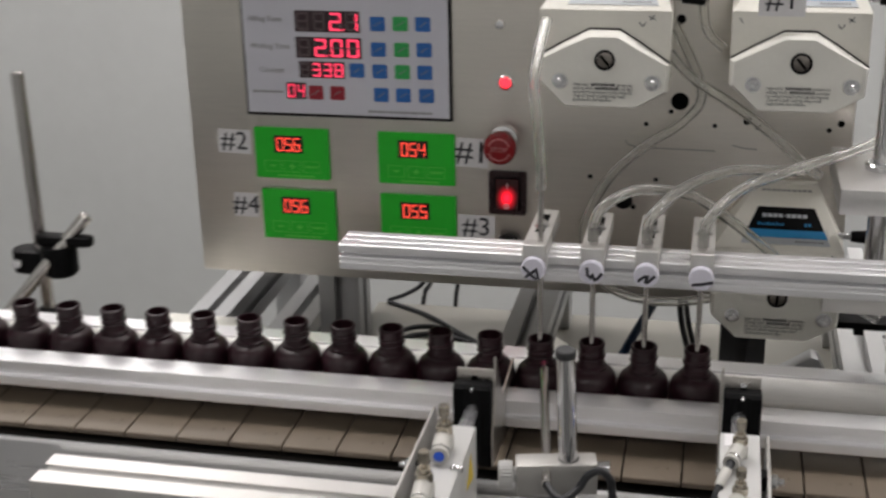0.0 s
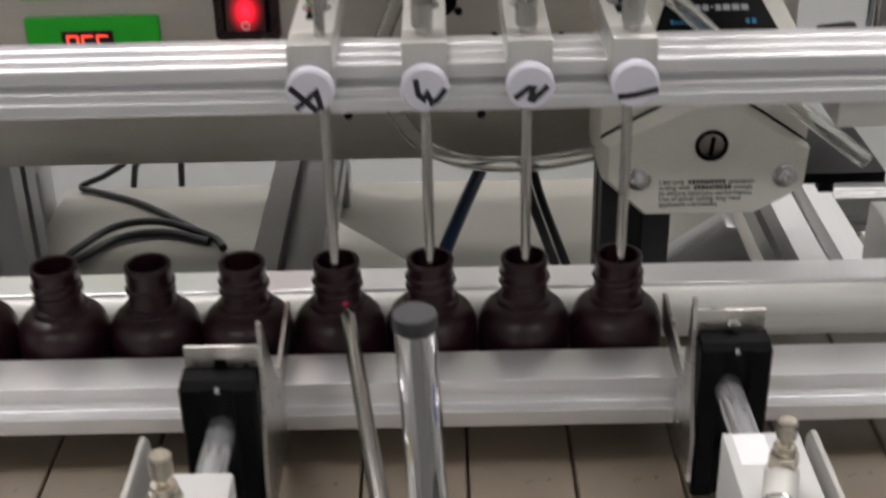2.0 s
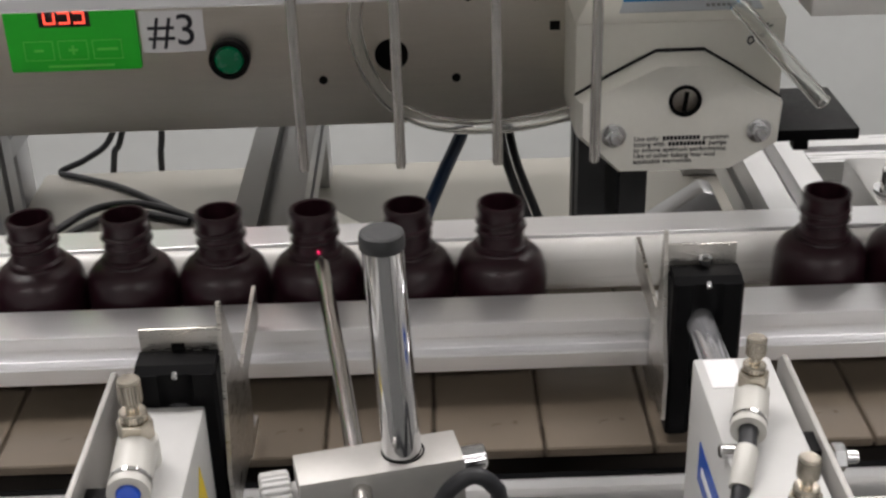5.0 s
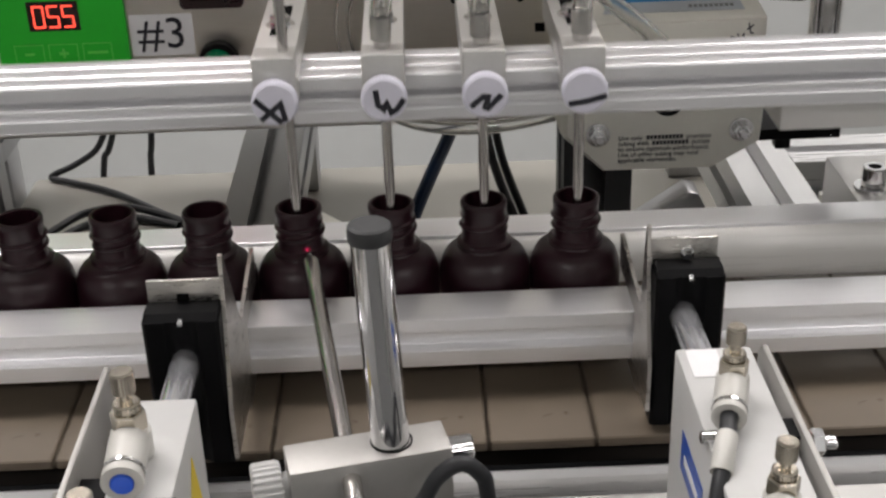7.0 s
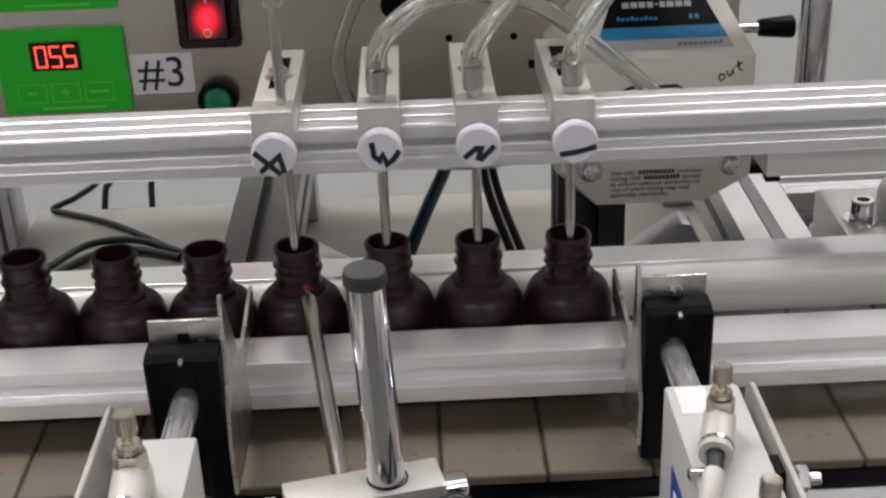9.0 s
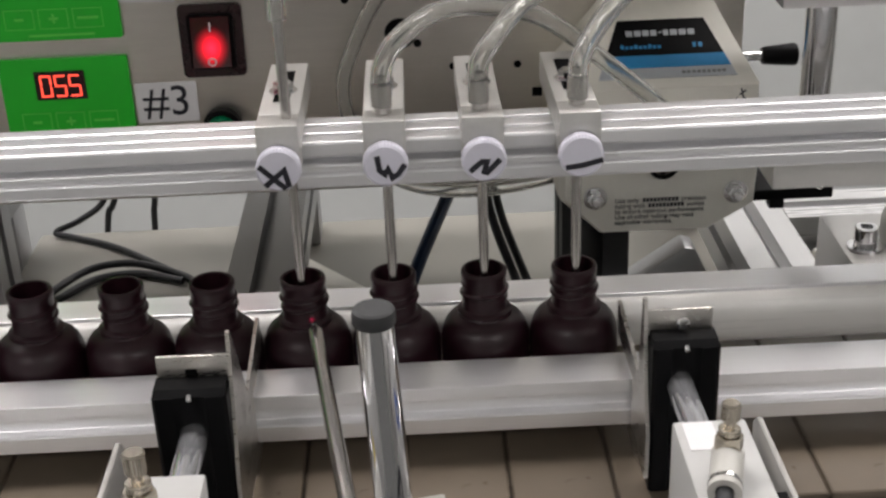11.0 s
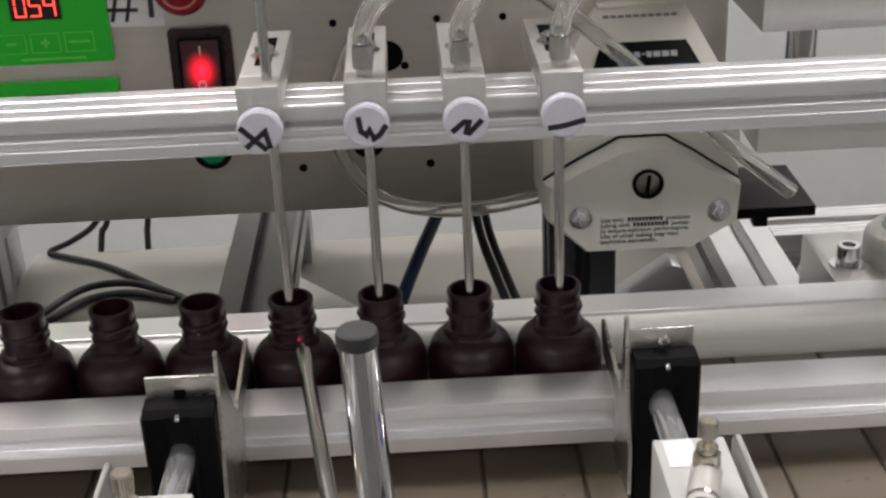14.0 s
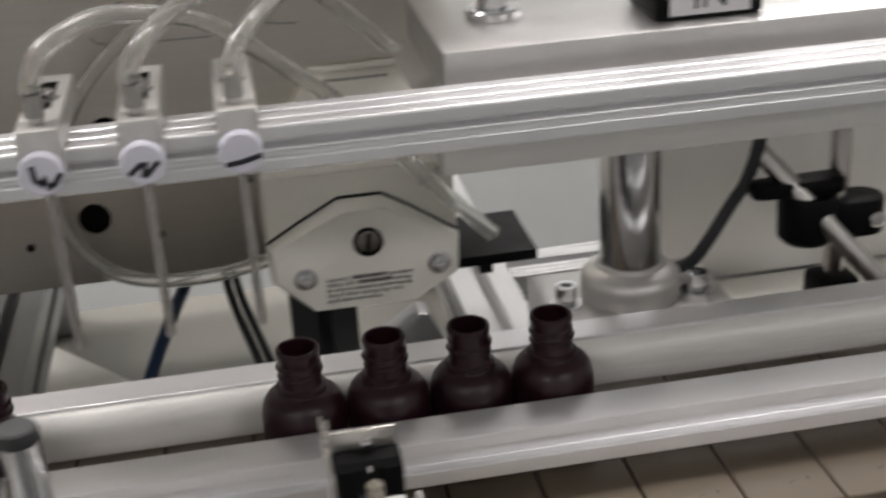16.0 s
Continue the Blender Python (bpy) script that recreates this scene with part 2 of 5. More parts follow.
def spline(pts, steps=10):
    pts = [Vector(p) for p in pts]
    out = []
    for i in range(len(pts) - 1):
        p0, p1, p2, p3 = pts[max(i - 1, 0)], pts[i], pts[i + 1], pts[min(i + 2, len(pts) - 1)]
        for k in range(steps):
            t = k / steps
            out.append(0.5 * ((2 * p1) + (p2 - p0) * t + (2 * p0 - 5 * p1 + 4 * p2 - p3) * t * t + (3 * p1 - p0 - 3 * p2 + p3) * t ** 3))
    return out + [pts[-1]]


def pipe(bm, pts, r, seg=14, inner=0.0, steps=10):
    """A round pipe along a smooth line; inner: the bore, for hollow tubing."""
    line = spline(pts, steps)
    up = Vector((0.13, 0.2, 1)).normalized()

    def skin(rad):
        rings, n = [], None
        for i, p in enumerate(line):
            t = (line[min(i + 1, len(line) - 1)] - line[max(i - 1, 0)]).normalized()
            n = (n - t * n.dot(t)).normalized() if n else t.cross(up if abs(t.dot(up)) < 0.95 else Vector((1, 0, 0))).normalized()
            b = t.cross(n)
            rings.append([bm.verts.new(p + rad * (math.cos(2 * math.pi * k / seg) * n + math.sin(2 * math.pi * k / seg) * b)) for k in range(seg)])
        for p, q in zip(rings, rings[1:]):
            for k in range(seg):
                bm.faces.new((p[k], p[(k + 1) % seg], q[(k + 1) % seg], q[k]))
        return rings
    out = skin(r)
    if inner:
        bore = skin(inner)
        for o, i in ((out[0], bore[0]), (out[-1], bore[-1])):
            for k in range(seg):
                bm.faces.new((o[k], o[(k + 1) % seg], i[(k + 1) % seg], i[k]))
    else:
        bm.faces.new(out[0])
        bm.faces.new(out[-1])


def link(name, bm, mat, smooth=True):
    bmesh.ops.recalc_face_normals(bm, faces=bm.faces)
    me = bpy.data.meshes.new(name)
    bm.to_mesh(me)
    bm.free()
    me.materials.append(mat)
    if smooth and len(me.polygons):
        me.polygons.foreach_set("use_smooth", [True] * len(me.polygons))
        me.set_sharp_from_angle(angle=radians(35))
    return new(name, me)


def part(name, bm, mat, parent, label=""):
    ob = link(name, bm, mat)
    ob.parent = parent
    if label:
        ob["label"] = label
    if name.endswith("_bar") and name not in ("bar", "rail_bar"):
        ob["kind"] = "stuff"
    return ob


def flat_faces(ob, width):
    """Keep the broad faces of a long profile plane, so that only its small edge rounds are shaded smooth."""
    for f in ob.data.polygons:
        long = max((ob.data.vertices[a].co - ob.data.vertices[b].co).length for a, b in f.edge_keys)
        if f.area / long > width:
            f.use_smooth = False


def single(name, bm, mat, label, category, group="", kind=""):
    return tagged(link(name, bm, mat), label, category, group, kind)


def thing(name, label, category, group="", at=(0, 0, 0)):
    ob = new(name)
    ob.empty_display_size = 0.01
    ob.location = at
    return tagged(ob, label, category, group)


def quick(fn, *args, **kw):
    bm = bmesh.new()
    fn(bm, *args, **kw)
    return bm


def words(bm, text, size, m, depth=0.0004, side="CENTER"):
    """Lettering of the built-in font as flat raised mesh, in the plane of m's x and y."""
    cu = bpy.data.curves.new("lettering", "FONT")
    cu.body, cu.size, cu.extrude, cu.align_x, cu.align_y = text, size, depth / 2, side, "CENTER"
    ob = bpy.data.objects.new("lettering", cu)
    scene.collection.objects.link(ob)
    me = bpy.data.meshes.new_from_object(ob.evaluated_get(bpy.context.evaluated_depsgraph_get()))
    me.transform(m)
    bm.from_mesh(me)
    bpy.data.meshes.remove(me)
    bpy.data.objects.remove(ob)
    bpy.data.curves.remove(cu)


def left_words(bm, text, size, m, depth=0.0002):
    words(bm, text, size, m, depth, "LEFT")


UPRIGHT = Matrix.Rotation(radians(90), 4, "X")


def on_face(x, y, z):
    return Matrix.Translation((x, y, z)) @ UPRIGHT


def strokes(bm, lines, r, y0, y1):
    """Pen strokes in the plane facing the front, each one mitred ribbon along a list of (x, z)."""
    for pts in lines:
        p = [Vector(q) for q in pts]
        p[0] = p[0] + (p[0] - p[1]).normalized() * r * 0.6
        p[-1] = p[-1] + (p[-1] - p[-2]).normalized() * r * 0.6
        rows = []
        for k, q in enumerate(p):
            a = (q - p[k - 1]).normalized() if k else (p[1] - q).normalized()
            b = (p[k + 1] - q).normalized() if k < len(p) - 1 else a
            n = Vector((-a.y - b.y, a.x + b.x))
            n = n.normalized() if n.length > 0.2 else Vector((-a.y, a.x))
            n *= r / max(0.55, n.dot(Vector((-a.y, a.x))))
            rows.append([bm.verts.new((u.x, y, u.y)) for u, y in ((q + n, y0), (q - n, y0), (q - n, y1), (q + n, y1))])
        bm.faces.new(rows[0])
        bm.faces.new(rows[-1])
        for u, v in zip(rows, rows[1:]):
            for k in range(4):
                bm.faces.new((u[k], u[(k + 1) % 4], v[(k + 1) % 4], v[k]))


SEGMENTS = {"0": "abcdef", "1": "bc", "2": "abged", "3": "abgcd", "4": "fgbc", "5": "afgcd", "6": "afgedc", "8": "abcdefg"}


def seven(bm, char, x, y, z, w, h, lit=True):
    """One seven-segment figure with its lower left corner at x, z; lit=False: the segments that are off."""
    t, k = w * 0.15, w * 0.05
    seg = {"a": (x + k, x + w - k, z + h - t, z + h), "d": (x + k, x + w - k, z, z + t), "g": (x + k, x + w - k, z + h / 2 - t / 2, z + h / 2 + t / 2),
           "f": (x, x + t, z + h / 2 + k, z + h - k), "b": (x + w - t, x + w, z + h / 2 + k, z + h - k),
           "e": (x, x + t, z + k, z + h / 2 - k), "c": (x + w - t, x + w, z + k, z + h / 2 - k)}
    for name, (x0, x1, z0, z1) in seg.items():
        if (name in SEGMENTS.get(char, "")) == lit:
            box(bm, x0, x1, y - 0.0004, y, z0, z1)


def slotted(w, h, slot=0.006, lip=0.0018, deep=0.005, faces="fbtu"):
    """Outline of an aluminium slot profile, width w in y and height h in z, from its lower front corner."""
    def side(length):
        c = length / 2
        return [(c - slot / 2, 0), (c - slot / 2, lip), (c - slot, lip + 0.0006), (c - slot, lip + 0.0018), (c - slot / 2, deep), (c + slot / 2, deep),
                (c + slot, lip + 0.0018), (c + slot, lip + 0.0006), (c + slot / 2, lip), (c + slot / 2, 0)]
    pts = [(0, 0)]
    pts += [(u, v) for u, v in side(w)] if "u" in faces else []
    pts.append((w, 0))
    pts += [(w - v, u) for u, v in side(h)] if "b" in faces else []
    pts.append((w, h))
    pts += [(w - u, h - v) for u, v in side(w)] if "t" in faces else []
    pts.append((0, h))
    pts += [(v, h - u) for u, v in side(h)] if "f" in faces else []
    return pts


# ---- room ----
BACK = 2.1
single("floor", quick(box, -3, 3, -3.2, BACK + 0.1, FLOOR - 0.1, FLOOR), FLOORM, "grey sheet vinyl floor of the filling room", "floor", kind="structure")
single("wall_north", quick(box, -3, 3, BACK, BACK + 0.1, FLOOR, CEIL), WALLM, "plain grey-white painted wall behind the machine", "wall", kind="structure")
single("wall_south", quick(box, -3, 3, -3.3, -3.2, FLOOR, CEIL), WALLM, "plain grey-white painted wall", "wall", kind="structure")
single("wall_west", quick(box, -3.1, -3, -3.3, BACK + 0.1, FLOOR, CEIL), WALLM, "plain grey-white painted side wall", "wall", kind="structure")
single("wall_east", quick(box, 3, 3.1, -3.3, BACK + 0.1, FLOOR, CEIL), WALLM, "plain grey-white painted side wall", "wall", kind="structure")
single("ceiling", quick(box, -3.1, 3.1, -3.3, BACK + 0.1, CEIL, CEIL + 0.1), CEILM, "white tiled ceiling over the machine", "ceiling", kind="structure")
for lx, ly, watts in LIGHTS:
    lamp = thing("ceiling_light", "long white ceiling light with a lit diffuser", "ceiling light", "ceiling lights", (lx, ly, CEIL))
    part("frame", quick(box, -0.6, 0.6, -0.16, 0.16, -0.03, -0.001, 0.004), WHITE, lamp)
    part("diffuser", quick(box, -0.58, 0.58, -0.145, 0.145, -0.034, -0.0301), GLOW, lamp, "lit white diffuser")

bench = thing("bench", "beige laminate bench top carrying the whole machine", "bench")
BENCH_Z = -0.13
part("bench_top", quick(box, -0.262, 2.4, -0.17, 0.49, BENCH_Z - 0.03, BENCH_Z, 0.003), BENCH, bench)
for bx in (-0.22, 1.0, 2.3):
    for by in (-0.13, 0.45):
        part("leg", quick(box, bx - 0.03, bx + 0.03, by - 0.03, by + 0.03, FLOOR, BENCH_Z - 0.03, 0.003), ALU, bench)

# ---- conveyor ----
X0, X1 = -2.3, 2.1
conveyor = thing("conveyor", "long slat conveyor with aluminium side channels", "conveyor")
part("side_channel", quick(prism, [(-0.098, -0.05), (-0.098, -0.006), (-0.0955, -0.004), (-0.092, -0.006), (-0.092, -0.05)], X0, X1), ALU, conveyor)
part("side_channel", quick(prism, [(0.092, -0.05), (0.092, -0.006), (0.0955, -0.004), (0.098, -0.006), (0.098, -0.05)], X0, X1), ALU, conveyor)
part("wear_strip", quick(box, X0, X1, -0.0915, -0.0835, -0.02, -0.009, 0.001), BLACK, conveyor, "black plastic wear strip")
part("wear_strip", quick(box, X0, X1, 0.0835, 0.0915, -0.02, -0.009, 0.001), BLACK, conveyor, "black plastic wear strip")
part("bed", quick(box, X0, X1, -0.0915, 0.0915, -0.05, -0.021), GAP, conveyor, "dark bed under the slats")
for cx in (-2.0, -1.2, -0.7, 0.6, 1.3, 1.9):
    for cy in (-0.08, 0.08):
        part("leg", quick(box, cx - 0.02, cx + 0.02, cy - 0.011, cy + 0.011, BENCH_Z if cx > -0.25 else FLOOR, -0.05, 0.001), ALU, conveyor)

# ---- guide rails ----
rail = thing("front_guide_rail", "long satin aluminium guide rail in front of the bottles", "guide rail")
part("rail_bar", quick(prism, [(-0.0205, 0.0125), (-0.0205, 0.0325), (-0.0208, 0.0332), (-0.0215, 0.0335), (-0.0425, 0.0335), (-0.0428, 0.03345), (-0.04295, 0.0333), (-0.0430, 0.0330), (-0.0430, 0.0276), (-0.0429, 0.0273), (-0.0425, 0.0271),
                              (-0.0398, 0.0266), (-0.0395, 0.0262), (-0.0395, 0.0207), (-0.0398, 0.0203), (-0.0438, 0.0200), (-0.0442, 0.0198), (-0.04445, 0.0195), (-0.0445, 0.0191), (-0.0445, 0.0125)], X0, X1), RAILM, rail)
flat_faces(rail.children[0], 0.0012)
for cx in (-1.7, -0.75, 0.52, 1.5):
    part("bracket", quick(box, cx - 0.01, cx + 0.01, -0.092, -0.045, 0.014, 0.024, 0.001), ALU, rail)
    part("bracket_post", quick(box, cx - 0.01, cx + 0.01, -0.104, -0.0922, -0.03, 0.024, 0.001), ALU, rail)

rail = thing("back_guide_rail", "aluminium guide rail with a white plastic strip behind the bottles", "guide rail")
part("rail_bar", quick(prism, [(0.0292, 0.011), (0.0292, 0.0346), (0.0293, 0.03485), (0.0295, 0.03497), (0.0298, 0.035), (0.0472, 0.035), (0.0478, 0.0345), (0.0478, 0.011)], X0, X1), RAILM, rail)
flat_faces(rail.children[0], 0.0012)
strip = [(0.029, 0.0115), (0.0218, 0.0115), (0.0208, 0.0130), (0.0205, 0.0170)] + [(0.0290 - 0.0085 * math.cos(radians(a)), 0.0205 + 0.0128 * math.sin(radians(a))) for a in range(0, 91, 10)]
part("guide_strip", quick(prism, strip, X0, X1), RAILW, rail, "rounded white plastic guide strip")

# ---- gate rail in front of the conveyor ----
mount = thing("mounting_profile", "white-grey aluminium slot profile along the conveyor", "profile")
part("profile", quick(prism, [(y - 0.142, z - 0.052) for y, z in slotted(0.04, 0.04, 0.008, 0.002, 0.009)], -0.36, 0.75), ALU_W, mount)
for cx in (-0.235, 0.3, 0.7):
    part("foot", quick(box, cx - 0.015, cx + 0.015, -0.138, -0.106, BENCH_Z, -0.052, 0.001), ALU, mount)


# ---- pneumatic gates ----
def gate_blade(name, s, x, leg, block_x, block_z, rod_at):
    """The moving part of a gate: s is the side to which the block lies (1: +x), x the blade's plane, leg the top of its bend."""
    g = thing(name, "bent steel stop blade on a black guide block", "gate", "stop gates")
    t = 0.0015
    ly, lz = leg
    a = [(ly - 0.0015, lz), (ly + 0.0005, lz), (-0.0590, 0.0455), (-0.0080, 0.0515), (-0.0062, 0.0505), (-0.0085, 0.0365), (-0.0455, 0.0362), (-0.0465, 0.0350), (-0.0465, 0.0105), (-0.0360, 0.0095), (-0.0350, 0.0060),
         (-0.0580, 0.0050), (-0.0600, 0.0085), (ly - 0.014, 0.0100), (ly - 0.015, 0.030), (ly - 0.008, lz - 0.035), (ly - 0.0025, lz - 0.008)]
    part("blade", quick(prism, a, x, x + s * t), PLATE, g, "bright bent steel blade with a pointed finger")
    bm = bmesh.new()
    box(bm, x + s * (t + 0.0001), block_x[1] - s * 0.001, ly - 0.0015, ly, block_z[1] - 0.01, block_z[1] + 0.0085, 0.0004)
    part("flange", bm, PLATE, g)
    bm = bmesh.new()
    yf = ly - 0.0135
    c, w, e = (block_x[0] + block_x[1]) / 2, abs(block_x[1] - block_x[0]) / 2, 0.0012
    yb = ly - 0.0017
    prism(bm, [(c - w + e, yf), (c - 0.0058, yf), (c - 0.0046, yf + 0.0012), (c - 0.0024, yf + 0.0026), (c + 0.0024, yf + 0.0026), (c + 0.0046, yf + 0.0012), (c + 0.0058, yf), (c + w - e, yf), (c + w, yf + e), (c + w, yb), (c - w, yb), (c - w, yf + e)],
          block_z[0], block_z[1] - 0.0022, "z")
    prism(bm, [(yf + 0.0004, block_z[1] - 0.0021), (yf + 0.0032, block_z[1]), (yb, block_z[1]), (yb, block_z[1] - 0.0021)], c - w + 0.0006, c + w - 0.0006, "x")
    part("guide_block", bm, BLACK, g, "black plastic guide block")
    cx = (block_x[0] + block_x[1]) / 2
    bm = bmesh.new()
    if s > 0:
        rod(bm, (cx, ly - 0.0016, block_z[1] + 0.0030), (cx, ly - 0.0050, block_z[1] + 0.0030), 0.0026, 16, 0.0008)
        part("screw", bm, CHROME, g)
    else:
        box(bm, cx - 0.0022, cx + 0.0022, ly - 0.0018, ly - 0.00155, block_z[1], block_z[1] + 0.0030)
        part("slot", bm, HOLE, g, "dark adjusting slot")
    bm = bmesh.new()
    rod(bm, (cx, yf + 0.0018, block_z[1] - 0.0020), (cx, yf - 0.0004, block_z[1] - 0.0032), 0.0011, 12, 0.0003)
    part("screw", bm, CHROME, g)
    rx, rz = rod_at
    bm = bmesh.new()
    rod(bm, (rx, yf + 0.0025, rz), (rx, yf - 0.085, rz), 0.0052, 28)
    part("piston_rod", bm, RODM, g)
    bm = bmesh.new()
    rod(bm, (rx, yf - 0.0001, rz - 0.025), (rx, yf - 0.085, rz - 0.025), 0.0033, 20)
    part("guide_rod", bm, CHROME, g)
    return g


def fitting(parent, x, y, z, plug, k=1.0, side=0.0):
    """A push-in air fitting with a flow screw: white tee, nickel hexagon, lock ring and knurled screw."""
    def at(dx, dy, dz):
        return (x + k * (dx + side * -dy), y + k * dy, z + k * dz)

    f = part("air_fitting", quick(rod, (x, y, z), at(0, 0, 0.0085), 0.0053 * k, 20, 0.0008), FITW, parent, "white elbow air fitting")
    bm = bmesh.new()
    hexa(bm, at(0, 0, 0.0086), at(0, 0, 0.0142), 0.0047 * k)
    knurled(bm, at(0, 0, 0.0143), at(0, 0, 0.0170), 0.0036 * k, 24, 0.00012, 0.0005)
    rod(bm, at(0, 0, 0.0171), at(0, 0, 0.0195), 0.0017 * k, 12)
    knurled(bm, at(0, 0, 0.0196), at(0, 0, 0.0262), 0.0031 * k, 28, 0.00012, 0.0006)
    part("flow_screw", bm, NICKEL, f, "nickel-plated flow control screw")
    part("socket", quick(rod, at(0, -0.0030, 0.0068), at(0, -0.0165, 0.0055), 0.0053 * k, 24, 0.0008), FITW, f)
    bm = bmesh.new()
    m, n = axis_frame(at(0, -0.0166, 0.0055), at(0, -0.0190, 0.0053))
    lathe(bm, [(0.0054 * k, 0), (0.0054 * k, n), (0.0031 * k, n), (0.0031 * k, 0), (0.0054 * k, 0)], 24, m)
    part("release_ring", bm, FITW, f)
    bm = bmesh.new()
    m, n = axis_frame(at(0, -0.0150, 0.00565), at(0, -0.0160, 0.00555))
    lathe(bm, [(0.0050 * k, 0), (0.0056 * k, 0), (0.0056 * k, n), (0.0050 * k, n)], 28, m)
    part("metal_ring", bm, CHROME, f, "thin bright metal ring")
    if plug == "blue":
        part("plug", quick(rod, at(0, -0.0168, 0.0055), at(0, -0.0200, 0.0052), 0.0030 * k, 16, 0.0004), BLUEP, f, "blue plastic plug")
    else:
        part("air_hose", quick(pipe, [at(0, -0.0168, 0.0055), at(0, -0.030, 0.0045), at(-0.001, -0.045, -0.004), at(-0.003, -0.060, -0.022), at(-0.006, -0.075, -0.05)], 0.0027 * k, 12), CABLE, f, "black air hose")
        part("hose_marker", quick(pipe, [at(0, -0.0275, 0.0050), at(-0.0004, -0.0335, 0.0032), at(-0.0008, -0.0390, 0.0002)], 0.0034 * k, 14), FITW, f, "white marker sleeve on the hose")


def air_cylinder(s, xa, xb, z1, back, plate_x, fit_at, plug):
    """The white cylinder body that drives a gate, with its side plate and fittings."""
    c = thing("air_cylinder", "white pneumatic cylinder with nickel fittings and a steel side plate", "pneumatic cylinder", "air cylinders")
    z0 = -0.0119
    bm = bmesh.new()
    box(bm, xa, xb, back - 0.13, back, z0, z1, 0.0010)
    part("body", bm, WHITE, c)
    if plug == "black":
        lab = part("side_label", quick(prism, [(back - 0.020, z1 - 0.019), (back - 0.020, z1 - 0.034), (back - 0.052, z1 - 0.034), (back - 0.052, z1 - 0.019)], xa - 0.0003, xa - 0.0001), BLUED, c, "blue printed side label")
        part("label_bar", quick(box, xa - 0.0006, xa - 0.0004, back - 0.047, back - 0.026, z1 - 0.028, z1 - 0.025), PAPER, lab)
        part("top_label", quick(box, xa + 0.003, xa + 0.0135, back - 0.018, back - 0.0015, z1, z1 + 0.0003), PAPER, c, "small white paper label")
        slot_y, slot_x = back - 0.052, xa
        part("end_bracket", quick(box, xa - 0.004, xa - 0.0015, back - 0.15, back - 0.072, z0, z1 - 0.012, 0.0005), ALU_W, c)
    else:
        part("side_label", quick(prism, [(back - 0.0215, z1 - 0.0090), (back - 0.0140, z1 - 0.0310), (back - 0.0370, z1 - 0.0280)], xb + 0.0001, xb + 0.0003), YELLOW, c, "yellow warning triangle")
        slot_y, slot_x = back - 0.058, xb
    bm = bmesh.new()
    rod(bm, (slot_x - s * 0.002, slot_y, z1 + 0.0005), (slot_x + s * 0.0055, slot_y, z1 + 0.0005), 0.0022, 16, 0.0005)
    part("screw", bm, CHROME, c)
    lift = 0.0 if s > 0 else 0.006
    pts = [(back + 0.004 + lift * 2, z0), (back + 0.004 + lift * 2, z1 - 0.004 + lift), (back + lift * 2, z1 + 0.0005 + lift), (back - 0.16, z1 + 0.0005 + lift), (back - 0.16, z0)]
    bm = bmesh.new()
    prism(bm, pts, plate_x, plate_x + s * 0.0022, "x", 0.0008)
    part("side_plate", bm, BLOCK, c, "upright steel side plate")
    bm = bmesh.new()
    ys, zs, xs = back - 0.052, z1 - 0.003, plate_x + s * 0.0022
    hexa(bm, (xs, ys, zs), (xs + s * 0.0040, ys, zs), 0.0044)
    rod(bm, (xs + s * 0.0041, ys, zs), (xs + s * 0.0080, ys, zs), 0.0021, 12, 0.0004)
    part("nut", bm, CHROME, c)
    part("plate_slot", quick(box, xb - 0.0001 if s > 0 else plate_x, plate_x if s > 0 else xa + 0.0001, ys + 0.002, ys + 0.012, z1 - 0.012, z1 - 0.002), BLACK, c)
    fitting(c, fit_at[0], fit_at[1], z1, plug, *fit_at[2:])
    fitting(c, fit_at[0], fit_at[1] - 0.060, z1, "black", *fit_at[2:])
    return c


right_gate = gate_blade("stop_gate", 1, 0.1352, (-0.0655, 0.0835), (0.1372, 0.1630), (0.003, 0.0700), (0.1480, 0.0515))
left_gate = gate_blade("stop_gate", -1, -0.0195, (-0.0850, 0.0885), (-0.0212, -0.0485), (0.008, 0.0710), (-0.0350, 0.0513))
air_cylinder(1, 0.1355, 0.1610, 0.0660, -0.1245, 0.1648, (0.1478, -0.1545, 1.0, -0.28), "black")
air_cylinder(-1, -0.0468, -0.0260, 0.0570, -0.1285, -0.0565, (-0.0412, -0.1600, 1.2, 0.05), "blue")

# ---- bottle sensor on its post ----
sensor = thing("sensor_stand", "polished steel post with a clamped fibre-optic bottle sensor", "sensor stand")
YAW = pose(0.0392, -0.1490, 0, 0, 0, 11.9)


def turned(bm):
    bmesh.ops.transform(bm, matrix=YAW, verts=bm.verts)
    return bm


part("post", quick(rod, (0.0412, -0.1485, -0.0119), (0.0362, -0.1475, 0.1255), 0.0063, 40), CHROME, sensor)
part("cap", quick(lathe, [(0.0066, 0.1233), (0.0069, 0.1238), (0.0069, 0.1270), (0.0066, 0.1282), (0.0058, 0.1288), (0, 0.1289)], 40, Matrix.Translation((0.0362, -0.1475, 0))), CAPM, sensor, "grey rubber end cap")
part("clamp_block", turned(quick(box, -0.0345, 0.0185, -0.0083, 0.0083, 0.028, 0.0500, 0.0006)), BLOCK, sensor, "machined aluminium clamp block")
part("clamp_ring", quick(lathe, [(0.0064, 0.0501), (0.0070, 0.0501), (0.0070, 0.0503), (0.0064, 0.0503)], 40, Matrix.Translation((0.0392, -0.1481, 0))), BLACK, sensor)
